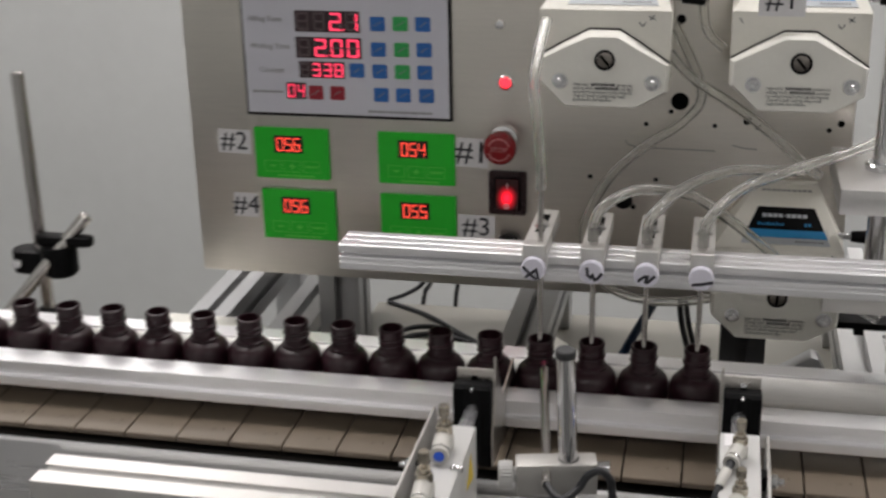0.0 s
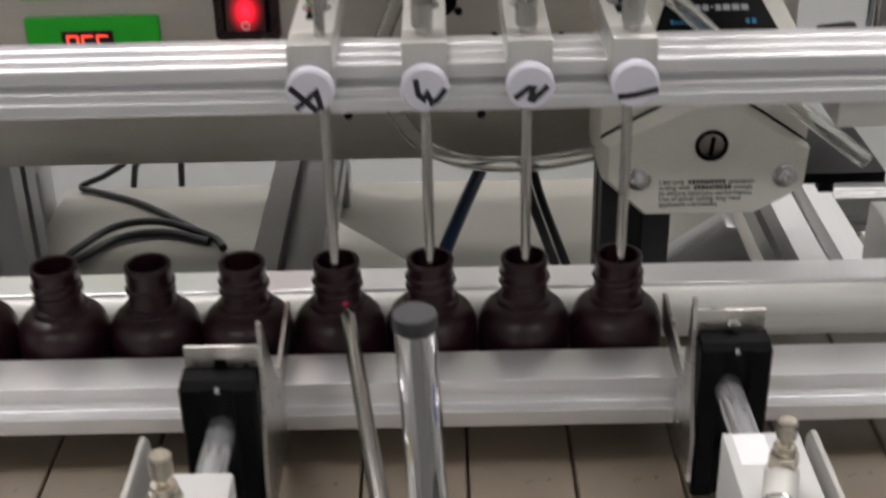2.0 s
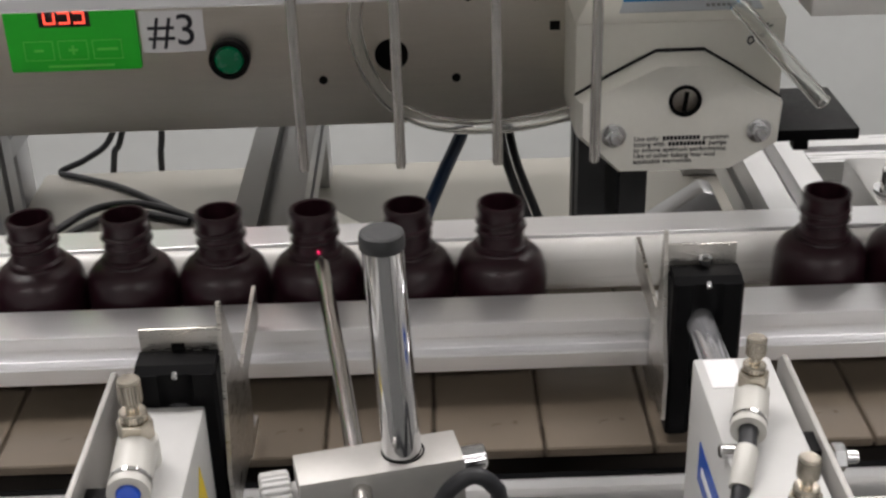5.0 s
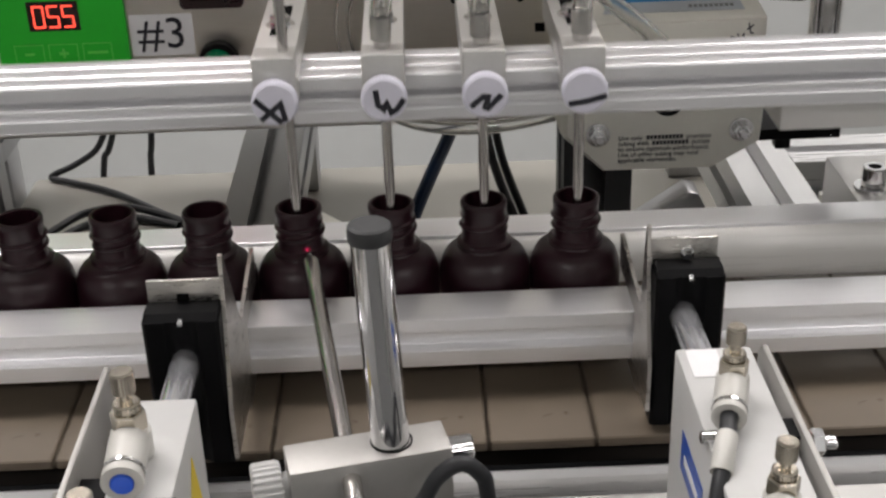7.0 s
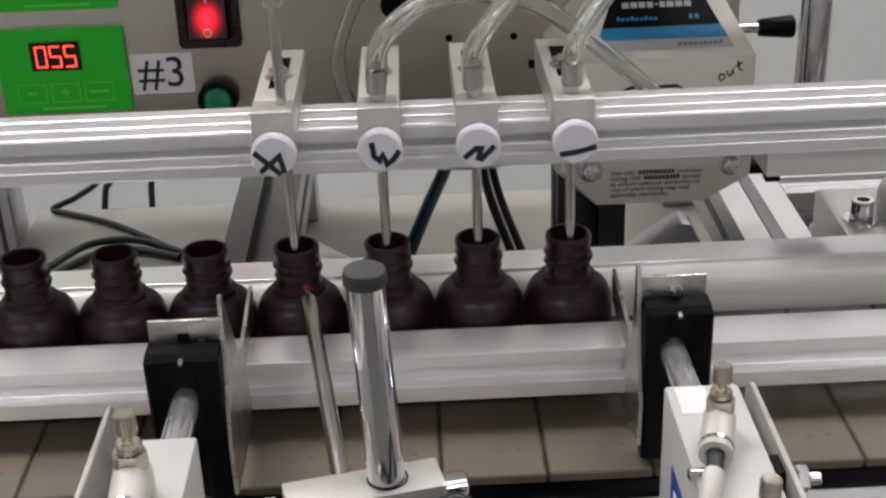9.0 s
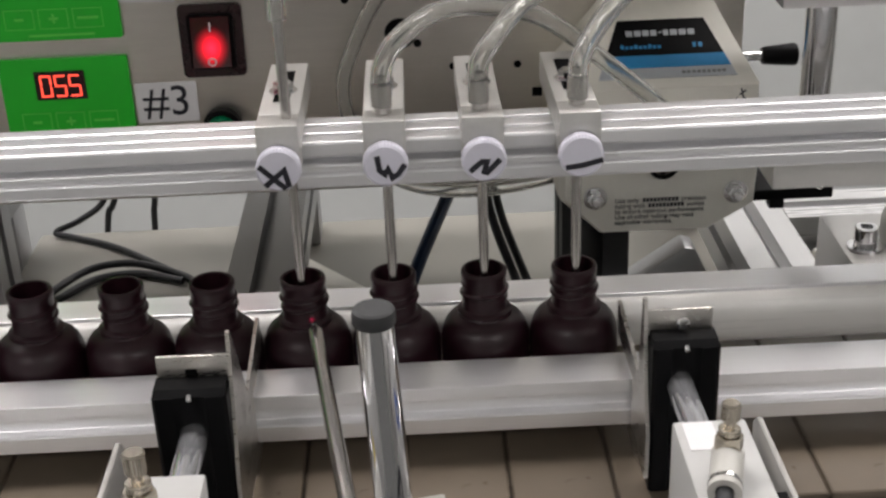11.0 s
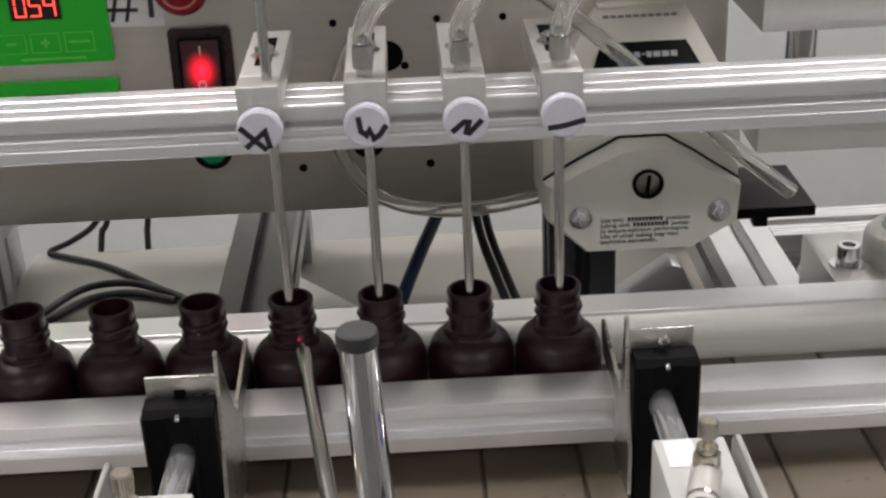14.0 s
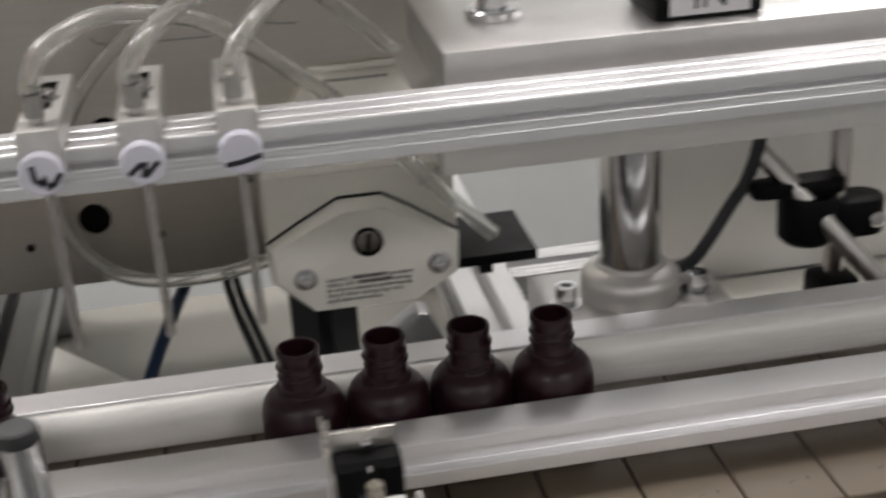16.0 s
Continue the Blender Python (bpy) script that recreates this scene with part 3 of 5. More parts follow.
part("thumb_knob", turned(quick(knurled, (-0.0365, 0, 0.0395), (-0.046, 0, 0.0395), 0.0092, 24, 0.0007, 0.0008)), WHITE, sensor, "white ribbed thumb knob")
part("knob_stem", turned(quick(rod, (-0.0346, 0, 0.0395), (-0.0365, 0, 0.0395), 0.005, 16)), WHITE, sensor)
part("side_screw", turned(quick(knurled, (0.0186, 0.002, 0.042), (0.0275, 0.002, 0.042), 0.0042, 24, 0.00012, 0.0006)), CHROME, sensor)
LOOP = [(0.0480, -0.171, 0.0415), (0.0537, -0.169, 0.0502), (0.0611, -0.168, 0.0545), (0.0672, -0.167, 0.0495), (0.0695, -0.166, 0.0400)]
bm = bmesh.new()
TIP, TAIL = Vector((0.0044, -0.0132, 0.0498)), Vector((0.0280, -0.172, 0.0432))
d = (TAIL - TIP).normalized()
rod(bm, TIP + d * 0.006, TAIL, 0.0032, 20, 0.0005)
rod(bm, TIP + d * 0.001, TIP + d * 0.0059, 0.0012, 12, 0.0003)
part("sensor_tube", bm, SATIN, sensor, "steel sensor tube pointing at the bottles")
part("sensor_tip", quick(rod, TIP - d * 0.0002, TIP + d * 0.00099, 0.0011, 12, 0.0003), SATIN, sensor, "thin fibre tip")
beam = bpy.data.lights.new("sensor_beam", "SPOT")
beam.energy, beam.color, beam.spot_size, beam.spot_blend, beam.shadow_soft_size = 0.003, (1.0, 0.02, 0.14), radians(40), 1.0, 0.0003
new("sensor_beam", beam).matrix_world = look(TIP - d * 0.0004, TIP - d * 0.02)
bm = bmesh.new()
pipe(bm, [TAIL, TAIL + Vector((0.010, -0.010, -0.004)), LOOP[0], LOOP[1], LOOP[2], LOOP[3], LOOP[4], (0.074, -0.160, -0.011)], 0.0027, 12)
part("sensor_cable", bm, CABLE, sensor, "black looped sensor cable")

# ---- bottles ----
PITCH = 0.039
BOTTLE = [(0, 0.0008), (0.0155, 0.0), (0.0182, 0.0010), (0.0191, 0.0035), (0.01925, 0.008), (0.0193, 0.0325), (0.01915, 0.0352), (0.0186, 0.0380), (0.0177, 0.0404), (0.0163, 0.0424), (0.0146, 0.0438),
          (0.0128, 0.0446), (0.0117, 0.0451), (0.0114, 0.0457), (0.0118, 0.0464), (0.0118, 0.0472), (0.0110, 0.0479), (0.0099, 0.0484), (0.0096, 0.0492), (0.0096, 0.0628), (0.0099, 0.0634), (0.0099, 0.0652), (0.0096, 0.0660), (0.0091, 0.0663),
          (0.0084, 0.0663), (0.0080, 0.0658), (0.0079, 0.060), (0.0079, 0.047), (0.0105, 0.041), (0.0165, 0.036), (0.0177, 0.030), (0.0178, 0.006), (0.015, 0.0025), (0, 0.0025)]


def bottle_thread(bm):
    """A raised screw thread of nearly two turns on the neck, fading out at its ends."""
    n, turns = 56, 1.8
    rings = []
    for k in range(n + 1):
        a = 2 * math.pi * turns * k / n
        h = min(1.0, 6 * k / n, 6 * (n - k) / n) * 0.0011 + 0.0001
        z = 0.0522 + 0.0044 * a / (2 * math.pi)
        rings.append([bm.verts.new(((0.0095 + u * h) * math.cos(a), (0.0095 + u * h) * math.sin(a), z + v)) for u, v in ((0, -0.0012), (0.85, -0.0005), (1, 0.0), (0.85, 0.0005), (0, 0.0012))])
    for p, q in zip(rings, rings[1:]):
        for k in range(5):
            bm.faces.new((p[k], p[(k + 1) % 5], q[(k + 1) % 5], q[k]))
    bm.faces.new(rings[0])
    bm.faces.new(rings[-1])


bm = bmesh.new()
lathe(bm, BOTTLE, 40)
body_mesh = link("body", bm, BROWN)
bm = bmesh.new()
bottle_thread(bm)
thread_mesh = link("thread", bm, BROWN)
BOTTLES = []


def bottle(i):
    b = thing("bottle", "small open dark brown plastic bottle standing on the belt", "bottle", "bottles on the conveyor", (PITCH * i, 0, 0))
    for src in (body_mesh, thread_mesh):
        o = new(src.name.split(".")[0], src.data)
        o.parent = b
    b.rotation_euler.z = random.uniform(-3, 3)
    BOTTLES.append((i, b))


for i in range(-22, 4):
    bottle(i)
bpy.data.objects.remove(body_mesh)
bpy.data.objects.remove(thread_mesh)

# ---- nozzle bar ----
# Built round the height of the clamp knobs (z = 0); the whole carriage rides up and down.
carriage = thing("nozzle_carriage", "aluminium slot bar with four filling nozzles, riding on two rods", "filling head")
BAR = [(0.0004, 0.0002), (0.0001, 0.0006), (0, 0.0012), (0, 0.0052), (0.0001, 0.0057), (0.0004, 0.0062), (0.0009, 0.0066), (0.0017, 0.0068), (0.0018, 0.0086), (0.0006, 0.0087), (0.0002, 0.0089), (0, 0.0092), (0, 0.0098), (0.0002, 0.0103),
       (0.0006, 0.0107), (0.0012, 0.0110), (0.0026, 0.0112), (0.0068, 0.0112), (0.0068, 0.0140), (0.0008, 0.0142), (0.0002, 0.0144), (0, 0.0148), (0, 0.0192), (0.0001, 0.0197), (0.0004, 0.0202), (0.0009, 0.0205), (0.0015, 0.0206), (0.0078, 0.0206),
       (0.0083, 0.0203), (0.0086, 0.0160), (0.0104, 0.0160), (0.0107, 0.0203), (0.0112, 0.0206), (0.0185, 0.0206), (0.0190, 0.0203), (0.0193, 0.0160), (0.0213, 0.0160), (0.0216, 0.0203), (0.0221, 0.0206), (0.0292, 0.0206), (0.0298, 0.0204),
       (0.03, 0.0198), (0.03, 0.0003), (0.0297, 0), (0.0010, 0)]
flat_faces(part("bar", quick(prism, [(y, z - 0.019) for y, z in reversed(BAR)], -0.1565, 0.62), BARM, carriage), 0.0012)
part("lower_plate", quick(box, 0.204, 0.62, 0.0120, 0.0500, -0.0347, -0.0194, 0.001), ALU_W, carriage, "milled aluminium plate under the bar")
for cx in (0.2475, 0.56):
    part("guide_rod", quick(rod, (cx, 0.102, -0.056), (cx, 0.102, 0.30), 0.0075, 32), CHROME, carriage)
    part("rod_arm", quick(prism, [(0.034, -0.0348), (0.0495, -0.0348), (0.113, -0.052), (0.113, -0.064), (0.090, -0.060)], cx - 0.011, cx + 0.011), ALU_M, carriage)


def nozzle(i, marks):
    x = PITCH * i
    lean = (-0.0035, 0.0, 0.0004, 0.0003)[i]
    bm = bmesh.new()
    box(bm, x - 0.0084 + lean, x + 0.0084 + lean, -0.0145, -0.0002, -0.006, 0.0148, 0.0005)
    box(bm, x - 0.0084 + lean, x + 0.0084 + lean, -0.0003, 0.066, 0.0018, 0.0148, 0.0005)
    h = part("holder", bm, HOLDER, carriage, "pale aluminium nozzle holder block")
    bm = bmesh.new()
    box(bm, x - 0.0034 + lean, x + 0.0034 + lean, 0.014, 0.054, 0.0149, 0.0151, 0.0)
    part("slot", bm, HOLE, h)
    bm = bmesh.new()
    rod(bm, (x + lean, 0.028, 0.0153), (x + lean, 0.028, 0.019), 0.0042, 6, 0.0005)
    rod(bm, (x + lean, 0.028, 0.0149), (x + lean, 0.028, 0.0153), 0.006, 20)
    part("screw", bm, CHROME, h)
    bm = bmesh.new()
    knurled(bm, (x + lean, -0.0146, -0.0018), (x + lean, -0.0205, -0.0018), 0.0091, 40, 0.00025, 0.0010)
    k = part("clamp_knob", bm, KNOBW, carriage, "pale lilac-white ribbed knob with a marker stroke")
    for line in marks:
        part("marker_stroke", quick(strokes, [[(x + lean + u * 0.0086, v * 0.0086 - 0.0018) for u, v in line]], 0.0011, -0.0209, -0.0205), INK, k, "black marker stroke")
    top = 0.072 if i == 0 else 0.0305
    bm = bmesh.new()
    m, n = axis_frame((x, -0.005, -0.0866), (x, -0.005, top))
    lathe(bm, [(0.0014, 0), (0.0019, 0.0004), (0.0021, 0.002), (0.0021, n), (0.0014, n), (0.0014, 0)], 18, m)
    part("nozzle", bm, SATIN, carriage, "thin steel filling nozzle")
    if i:
        part("barb", quick(lathe, [(0.0022, 0.0149), (0.0034, 0.0152), (0.0034, 0.027), (0.0030, 0.0275), (0.0022, 0.028)], 18, Matrix.Translation((x, -0.005, 0))), SATIN, carriage)


nozzle(0, [[(-0.83, 0.2), (0.25, -0.85)], [(-0.6, -0.7), (0.28, 0.02), (0.45, -0.75)]])
nozzle(1, [[(-0.36, 0.42), (-0.28, -0.2), (-0.02, -0.42), (0.12, -0.15), (0.3, -0.6), (0.58, -0.42), (0.86, -0.02)]])
nozzle(2, [[(-0.62, -0.42), (-0.1, 0.0), (0.12, -0.02), (-0.02, -0.5), (0.12, -0.55), (0.68, 0.02)]])
nozzle(3, [[(-0.68, -0.5), (0.0, -0.42), (0.9, -0.2)]])


def hose(name, parent, pts, r=0.0042, inner=0.0027, label="clear soft tubing"):
    bm = bmesh.new()
    pipe(bm, pts, r, 14, inner)
    return part(name, bm, TUBE, parent, label)


hose("tube", carriage, [(0, -0.005, 0.0555), (0, -0.005, 0.070), (-0.0015, -0.004, 0.085), (-0.0045, 0.0, 0.112), (-0.008, 0.012, 0.134), (-0.006, 0.06, 0.165)], 0.0040, 0.0022)
hose("tube", carriage, [(0.0385, -0.005, 0.018), (0.0395, -0.004, 0.0335), (0.0475, 0.0, 0.0447), (0.0654, 0.02, 0.0492), (0.0874, 0.04, 0.0437), (0.1107, 0.06, 0.032), (0.1358, 0.08, 0.0087), (0.165, 0.098, -0.02), (0.187, 0.108, -0.045)])
hose("tube", carriage, [(0.0775, -0.005, 0.018), (0.0778, -0.004, 0.0325), (0.0846, 0.0, 0.0426), (0.1013, 0.03, 0.0496), (0.1327, 0.07, 0.0511), (0.17, 0.11, 0.041), (0.19, 0.13, 0.034)])
hose("tube", carriage, [(0.1172, -0.005, 0.018), (0.1185, -0.004, 0.0333), (0.1284, 0.01, 0.0442), (0.1469, 0.04, 0.05), (0.1777, 0.08, 0.0502), (0.2359, 0.12, 0.0604), (0.27, 0.14, 0.075)])

# ---- upright of the lift: fixed plate, column and base ----
lift = thing("lift_stand", "aluminium lift plate on a thick chrome column with a bolted flange", "lift stand")
part("base_plate", quick(box, 0.272, 0.373, 0.078, 0.152, -0.0295, 0.012, 0.001), ALU_M, lift)
part("flange", quick(lathe, [(0.0178, 0.0121), (0.0275, 0.0121), (0.0280, 0.013), (0.0280, 0.0225), (0.0272, 0.0255), (0.0250, 0.0280), (0.0215, 0.0295), (0.0192, 0.0305), (0.0186, 0.0330), (0.0178, 0.0335)], 48, Matrix.Translation((0.3225, 0.115, 0))), ALU_W, lift)
part("column", quick(rod, (0.3225, 0.115, 0.0121), (0.3225, 0.115, 0.1595), 0.0174, 48), CHROME, lift)
for cx, cy in ((0.2840, 0.110), (0.3585, 0.106)):
    b = part("bolt", quick(lathe, [(0.0032, 0.0136), (0.0058, 0.0136), (0.0060, 0.014), (0.0060, 0.0235), (0.0055, 0.0242), (0.0034, 0.0242), (0.0034, 0.0195), (0, 0.0195)], 24, Matrix.Translation((cx, cy, 0))), CHROME, lift)
    part("washer", quick(lathe, [(0.0032, 0.0121), (0.0092, 0.0121), (0.0092, 0.0135), (0.0032, 0.0135)], 28, Matrix.Translation((cx, cy, 0))), CHROME, b)
part("top_plate", quick(box, 0.213, 0.64, 0.048, 0.158, 0.1600, 0.1800, 0.0012), ALU_M, lift, "thick milled aluminium top plate")
for z, sgn in ((0.1801, 1), (0.1599, -1)):
    part("bushing", quick(lathe, [(0.0079, z), (0.0128, z), (0.0132, z + sgn * 0.001), (0.0132, z + sgn * 0.0042), (0.0122, z + sgn * 0.0052), (0.0079, z + sgn * 0.0052)], 36, Matrix.Translation((0.2475, 0.102, 0))), CHROME, lift)
sign = part("valve_box", quick(box, 0.318, 0.372, 0.062, 0.105, 0.1801, 0.215, 0.002), BLACK, lift, "black box with a white printed label")
part("label", quick(box, 0.325, 0.365, 0.0614, 0.0618, 0.1820, 0.206), PAPER, sign, "white printed label")
bm = bmesh.new()
words(bm, "IN", 0.018, on_face(0.345, 0.0612, 0.1905))
part("lettering", bm, INK, sign)

# ---- control cabinet ----
CY = 0.1845
cabinet = thing("control_cabinet", "brushed stainless control cabinet with displays, switches and pumps", "control cabinet")
bm = bmesh.new()
box(bm, -0.348, 0.232, CY, 0.46, 0.027, 0.42, 0.002)
part("housing", bm, STEEL, cabinet)


def rounded(bm, x0, x1, z0, z1, y0, y1, r, n=5):
    pts = []
    for cx, cz, a0 in ((x1 - r, z1 - r, 0), (x0 + r, z1 - r, 90), (x0 + r, z0 + r, 180), (x1 - r, z0 + r, 270)):
        pts += [(cx + r * math.cos(radians(a0 + 90 * k / n)), cz + r * math.sin(radians(a0 + 90 * k / n))) for k in range(n + 1)]
    prism(bm, pts, y0, y1, "y")


def disc(bm, x, z, r, y0, y1, seg=24):
    rod(bm, (x, y0, z), (x, y1, z), r, seg)


# hole positions punched in the front
for hx, hz, r in ((-0.0059, 0.054, 0.0024), (0.0661, 0.053, 0.0024), (0.0168, 0.1367, 0.0021), (0.0316, 0.0671, 0.009), (0.0905, 0.2060, 0.0075), (0.063, 0.1855, 0.002), (0.12, 0.186, 0.002),
                  (0.146, 0.1908, 0.003), (0.155, 0.1858, 0.002), (0.2124, 0.1858, 0.002), (0.2215, 0.1915, 0.0029), (0.0454, 0.1169, 0.0085), (0.0545, 0.111, 0.0022), (0.073, 0.1364, 0.002), (0.1087, 0.1358, 0.002),
                  (0.0733, 0.0973, 0.002), (0.1086, 0.0968, 0.002), (0.0885, 0.275, 0.004), (0.0835, 0.197, 0.002)):
    part("hole", quick(disc, hx, hz, r, CY - 0.0003, CY + 0.001), HOLE, cabinet)
bm = bmesh.new()
strokes(bm, [[(0.046, 0.1700), (0.0485, 0.1668), (0.055, 0.1652), (0.08, 0.1645), (0.1213, 0.1642)], [(0.1354, 0.1696), (0.145, 0.1675), (0.1552, 0.167)]], 0.0004, CY - 0.0004, CY - 0.0001)
part("scratch", bm, GREYT, cabinet, "dark pencil line on the steel")
part("square_hole", quick(box, 0.1165, 0.122, CY - 0.0003, CY + 0.001, 0.078, 0.083), HOLE, cabinet)

# main display
disp = part("main_display", quick(box, -0.2915, -0.1035, CY - 0.0032, CY - 0.0001, 0.1815, 0.312, 0.001), BLACK, cabinet, "black-framed main display panel")
part("overlay", quick(box, -0.2893, -0.1058, CY - 0.0040, CY - 0.0033, 0.1845, 0.309), PANEL, disp, "pale lilac membrane overlay")
FY = CY - 0.0041
for z, x0, x1, text, n, w in ((0.2580, -0.2415, -0.183, "21", 4, 0.0125), (0.2350, -0.2415, -0.1825, "200", 4, 0.0125), (0.2172, -0.2395, -0.1985, "338", 4, 0.009), (0.1978, -0.2525, -0.2345, "04", 2, 0.0075)):
    h = 0.0185 if w > 0.01 else 0.0148
    part("display_window", quick(box, x0, x1, FY - 0.0004, FY, z, z + h, 0.0), DISP, disp)
    pitch = (x1 - x0) / n
    off = bmesh.new()
    for k in range(n):
        lit = bmesh.new()
        ch = (" " * (n - len(text)) + text)[k]
        fx = x0 + pitch * k + (pitch - w * 0.82) / 2
        seven(lit, ch, fx, FY - 0.0005, z + 0.0016, w * 0.82, h - 0.0032)
        seven(off, ch, fx, FY - 0.0005, z + 0.0016, w * 0.82, h - 0.0032, False)
        if (text, k) in (("21", 2), ("200", 1)):
            box(lit, fx + w * 0.9, fx + w * 1.0, FY - 0.0009, FY - 0.0005, z + 0.0016, z + 0.0032)
        if ch == " ":
            lit.free()
        else:
            part("digit", lit, DIGIT, disp, "glowing red figure")
    tagged(part("unlit_figure", off, DIGITOFF, disp), kind="stuff")
for kx, kz, m in ((-0.1674, 0.2662, BLUEK), (-0.1474, 0.2667, GREENK), (-0.1276, 0.2666, BLUEK), (-0.1673, 0.244, BLUEK), (-0.1468, 0.2442, GREENK), (-0.127, 0.2445, BLUEK), (-0.1873, 0.2251, BLUEK), (-0.1668, 0.2248, BLUEK),
                  (-0.1467, 0.2248, GREENK), (-0.127, 0.2249, BLUEK), (-0.1662, 0.204, BLUEK), (-0.1464, 0.2042, BLUEK), (-0.1258, 0.2044, BLUEK), (-0.2256, 0.2041, REDK), (-0.2058, 0.2042, REDK)):
    k = part("key", quick(rounded, kx - 0.0066, kx + 0.0066, kz - 0.0062, kz + 0.0062, FY - 0.0006, FY - 0.0001, 0.0016), m, disp)
    bm = bmesh.new()
    strokes(bm, [[(kx - 0.003, kz - 0.002), (kx + 0.003, kz + 0.002)]], 0.0004, FY - 0.0008, FY - 0.00061)
    part("key_mark", bm, GREYT, k)
for kx, kz, text in ((-0.2840, 0.2684, "Filling Time"), (-0.2840, 0.2445, "Waiting Time"), (-0.2765, 0.2233, "Counter")):
    bm = bmesh.new()
    left_words(bm, text, 0.0066, on_face(kx, FY - 0.0002, kz))
    tagged(part("caption", bm, GREYT, disp, "small grey printed caption"), kind="stuff")
for kx, kz, w in ((-0.2690, 0.2037, 0.030), (-0.149, 0.1886, 0.058)):
    bm = bmesh.new()
    for k in range(int(w / 0.0032)):
        hh = 0.0016 if k % 3 else 0.0022
        box(bm, kx - w / 2 + k * 0.0032, kx - w / 2 + k * 0.0032 + 0.0024, FY - 0.0003, FY, kz - hh * 0.5, kz + hh * 0.5)
    part("caption_bar", bm, GREYT, disp)


def pump_panel(x, z, text):
    p = part("speed_panel", quick(rounded, x, x + 0.0695, z, z + 0.0475, CY - 0.0022, CY - 0.0001, 0.0012), GREEN, cabinet, "green membrane speed panel with red figures")
    y = CY - 0.0023
    part("display_window", quick(box, x + 0.0185, x + 0.0455, y - 0.0004, y, z + 0.0245, z + 0.0405), REDDARK, p)
    for k, ch in enumerate(text):
        part("digit", quick(seven, ch, x + 0.0212 + k * 0.0078, y - 0.0005, z + 0.0262, 0.0062, 0.0122), DIGITO, p, "glowing orange-red figure")
    for k in range(3):
        cx = x + 0.0162 + k * 0.0182
        bm = bmesh.new()
        for a in ((cx - 0.0078, cx + 0.0078, z + 0.0062, z + 0.0066), (cx - 0.0078, cx + 0.0078, z + 0.0166, z + 0.0170), (cx - 0.0078, cx - 0.0074, z + 0.0067, z + 0.0165), (cx + 0.0074, cx + 0.0078, z + 0.0067, z + 0.0165)):
            box(bm, a[0], a[1], y - 0.0003, y, a[2], a[3])
        box(bm, cx - (0.0025 if k < 2 else 0.0055), cx + (0.0025 if k < 2 else 0.0055), y - 0.0003, y, z + 0.0110, z + 0.0124)
        if k == 1:
            box(bm, cx - 0.0006, cx + 0.0006, y - 0.0004, y - 0.0001, z + 0.0092, z + 0.0142)
        part("key", bm, GREENL, p, "outlined membrane key")
    part("caption_bar", quick(box, x + 0.02, x + 0.055, y - 0.0003, y, z + 0.0022, z + 0.0034), GREENL, p)


def number_label(x, z, w, h, text, turn=0):
    bm = bmesh.new()
    box(bm, -w / 2, w / 2, -0.0004, -0.0001, -h / 2, h / 2)
    bmesh.ops.transform(bm, matrix=pose(x, CY, z, 0, turn, 0), verts=bm.verts)
    p = part("number_label", bm, PAPER, cabinet, "white paper label with a black number")
    bm = bmesh.new()
    words(bm, text, h * 1.06, pose(x, CY - 0.0007, z, 0, turn, 0) @ UPRIGHT)
    part("lettering", bm, INK, p)


pump_panel(-0.1718, 0.1224, "054")
pump_panel(-0.2870, 0.1224, "056")
pump_panel(-0.1715, 0.0648, "055")
pump_panel(-0.2835, 0.0640, "056")
number_label(-0.0872, 0.1535, 0.0295, 0.0265, "#1", 2)
number_label(-0.307, 0.155, 0.0315, 0.0225, "#2", 1)
number_label(-0.0838, 0.0842, 0.0337, 0.0228, "#3", 0)
number_label(-0.300, 0.0942, 0.0235, 0.023, "#4", 1)

# indicator, emergency stop, rocker, green button
part("indicator_lamp", quick(lathe, [(0, 0.004), (0.0040, 0.0035), (0.005, 0.0002)], 24, on_face(-0.0572, CY, 0.2176)), LEDRED, cabinet, "lit red indicator lamp")
part("indicator_bezel", quick(lathe, [(0.0051, 0.0001), (0.0068, 0.0001), (0.0068, 0.0016), (0.0051, 0.0024)], 24, on_face(-0.0572, CY, 0.2176)), CHROME, cabinet)
part("indicator_lamp", quick(lathe, [(0, 0.005), (0.0035, 0.0045), (0.0042, 0.0002)], 24, on_face(-0.0616, CY, 0.2676)), CHROME, cabinet, "unlit chrome indicator")
stop = part("emergency_stop", quick(lathe, [(0.0088, 0.0001), (0.0088, 0.012), (0.0135, 0.0135), (0.0145, 0.0155), (0.0145, 0.0205), (0.0130, 0.0235), (0.0105, 0.0245), (0, 0.025)], 40, on_face(-0.0592, CY, 0.1645)), REDP, cabinet, "red mushroom emergency stop button")
part("collar", quick(lathe, [(0.0089, 0.0001), (0.0125, 0.0001), (0.0125, 0.0035), (0.0089, 0.0045)], 32, on_face(-0.0592, CY, 0.1665)), CHROME, stop)
bm = bmesh.new()
words(bm, "STOP", 0.0062, on_face(-0.0592, CY - 0.0253, 0.1645))
for a0 in (20, 200):
    arc = [(-0.0592 + 0.0095 * math.cos(radians(a0 + k * 14)), 0.1645 + 0.0095 * math.sin(radians(a0 + k * 14))) for k in range(11)]
    strokes(bm, [arc], 0.0005, CY - 0.0252, CY - 0.0245)
part("lettering", bm, REDL, stop)
rocker = part("rocker_switch", quick(rounded, -0.0722, -0.0384, 0.0982, 0.1385, CY - 0.0025, CY - 0.0001, 0.003), REDDARK, cabinet, "lit red rocker mains switch")
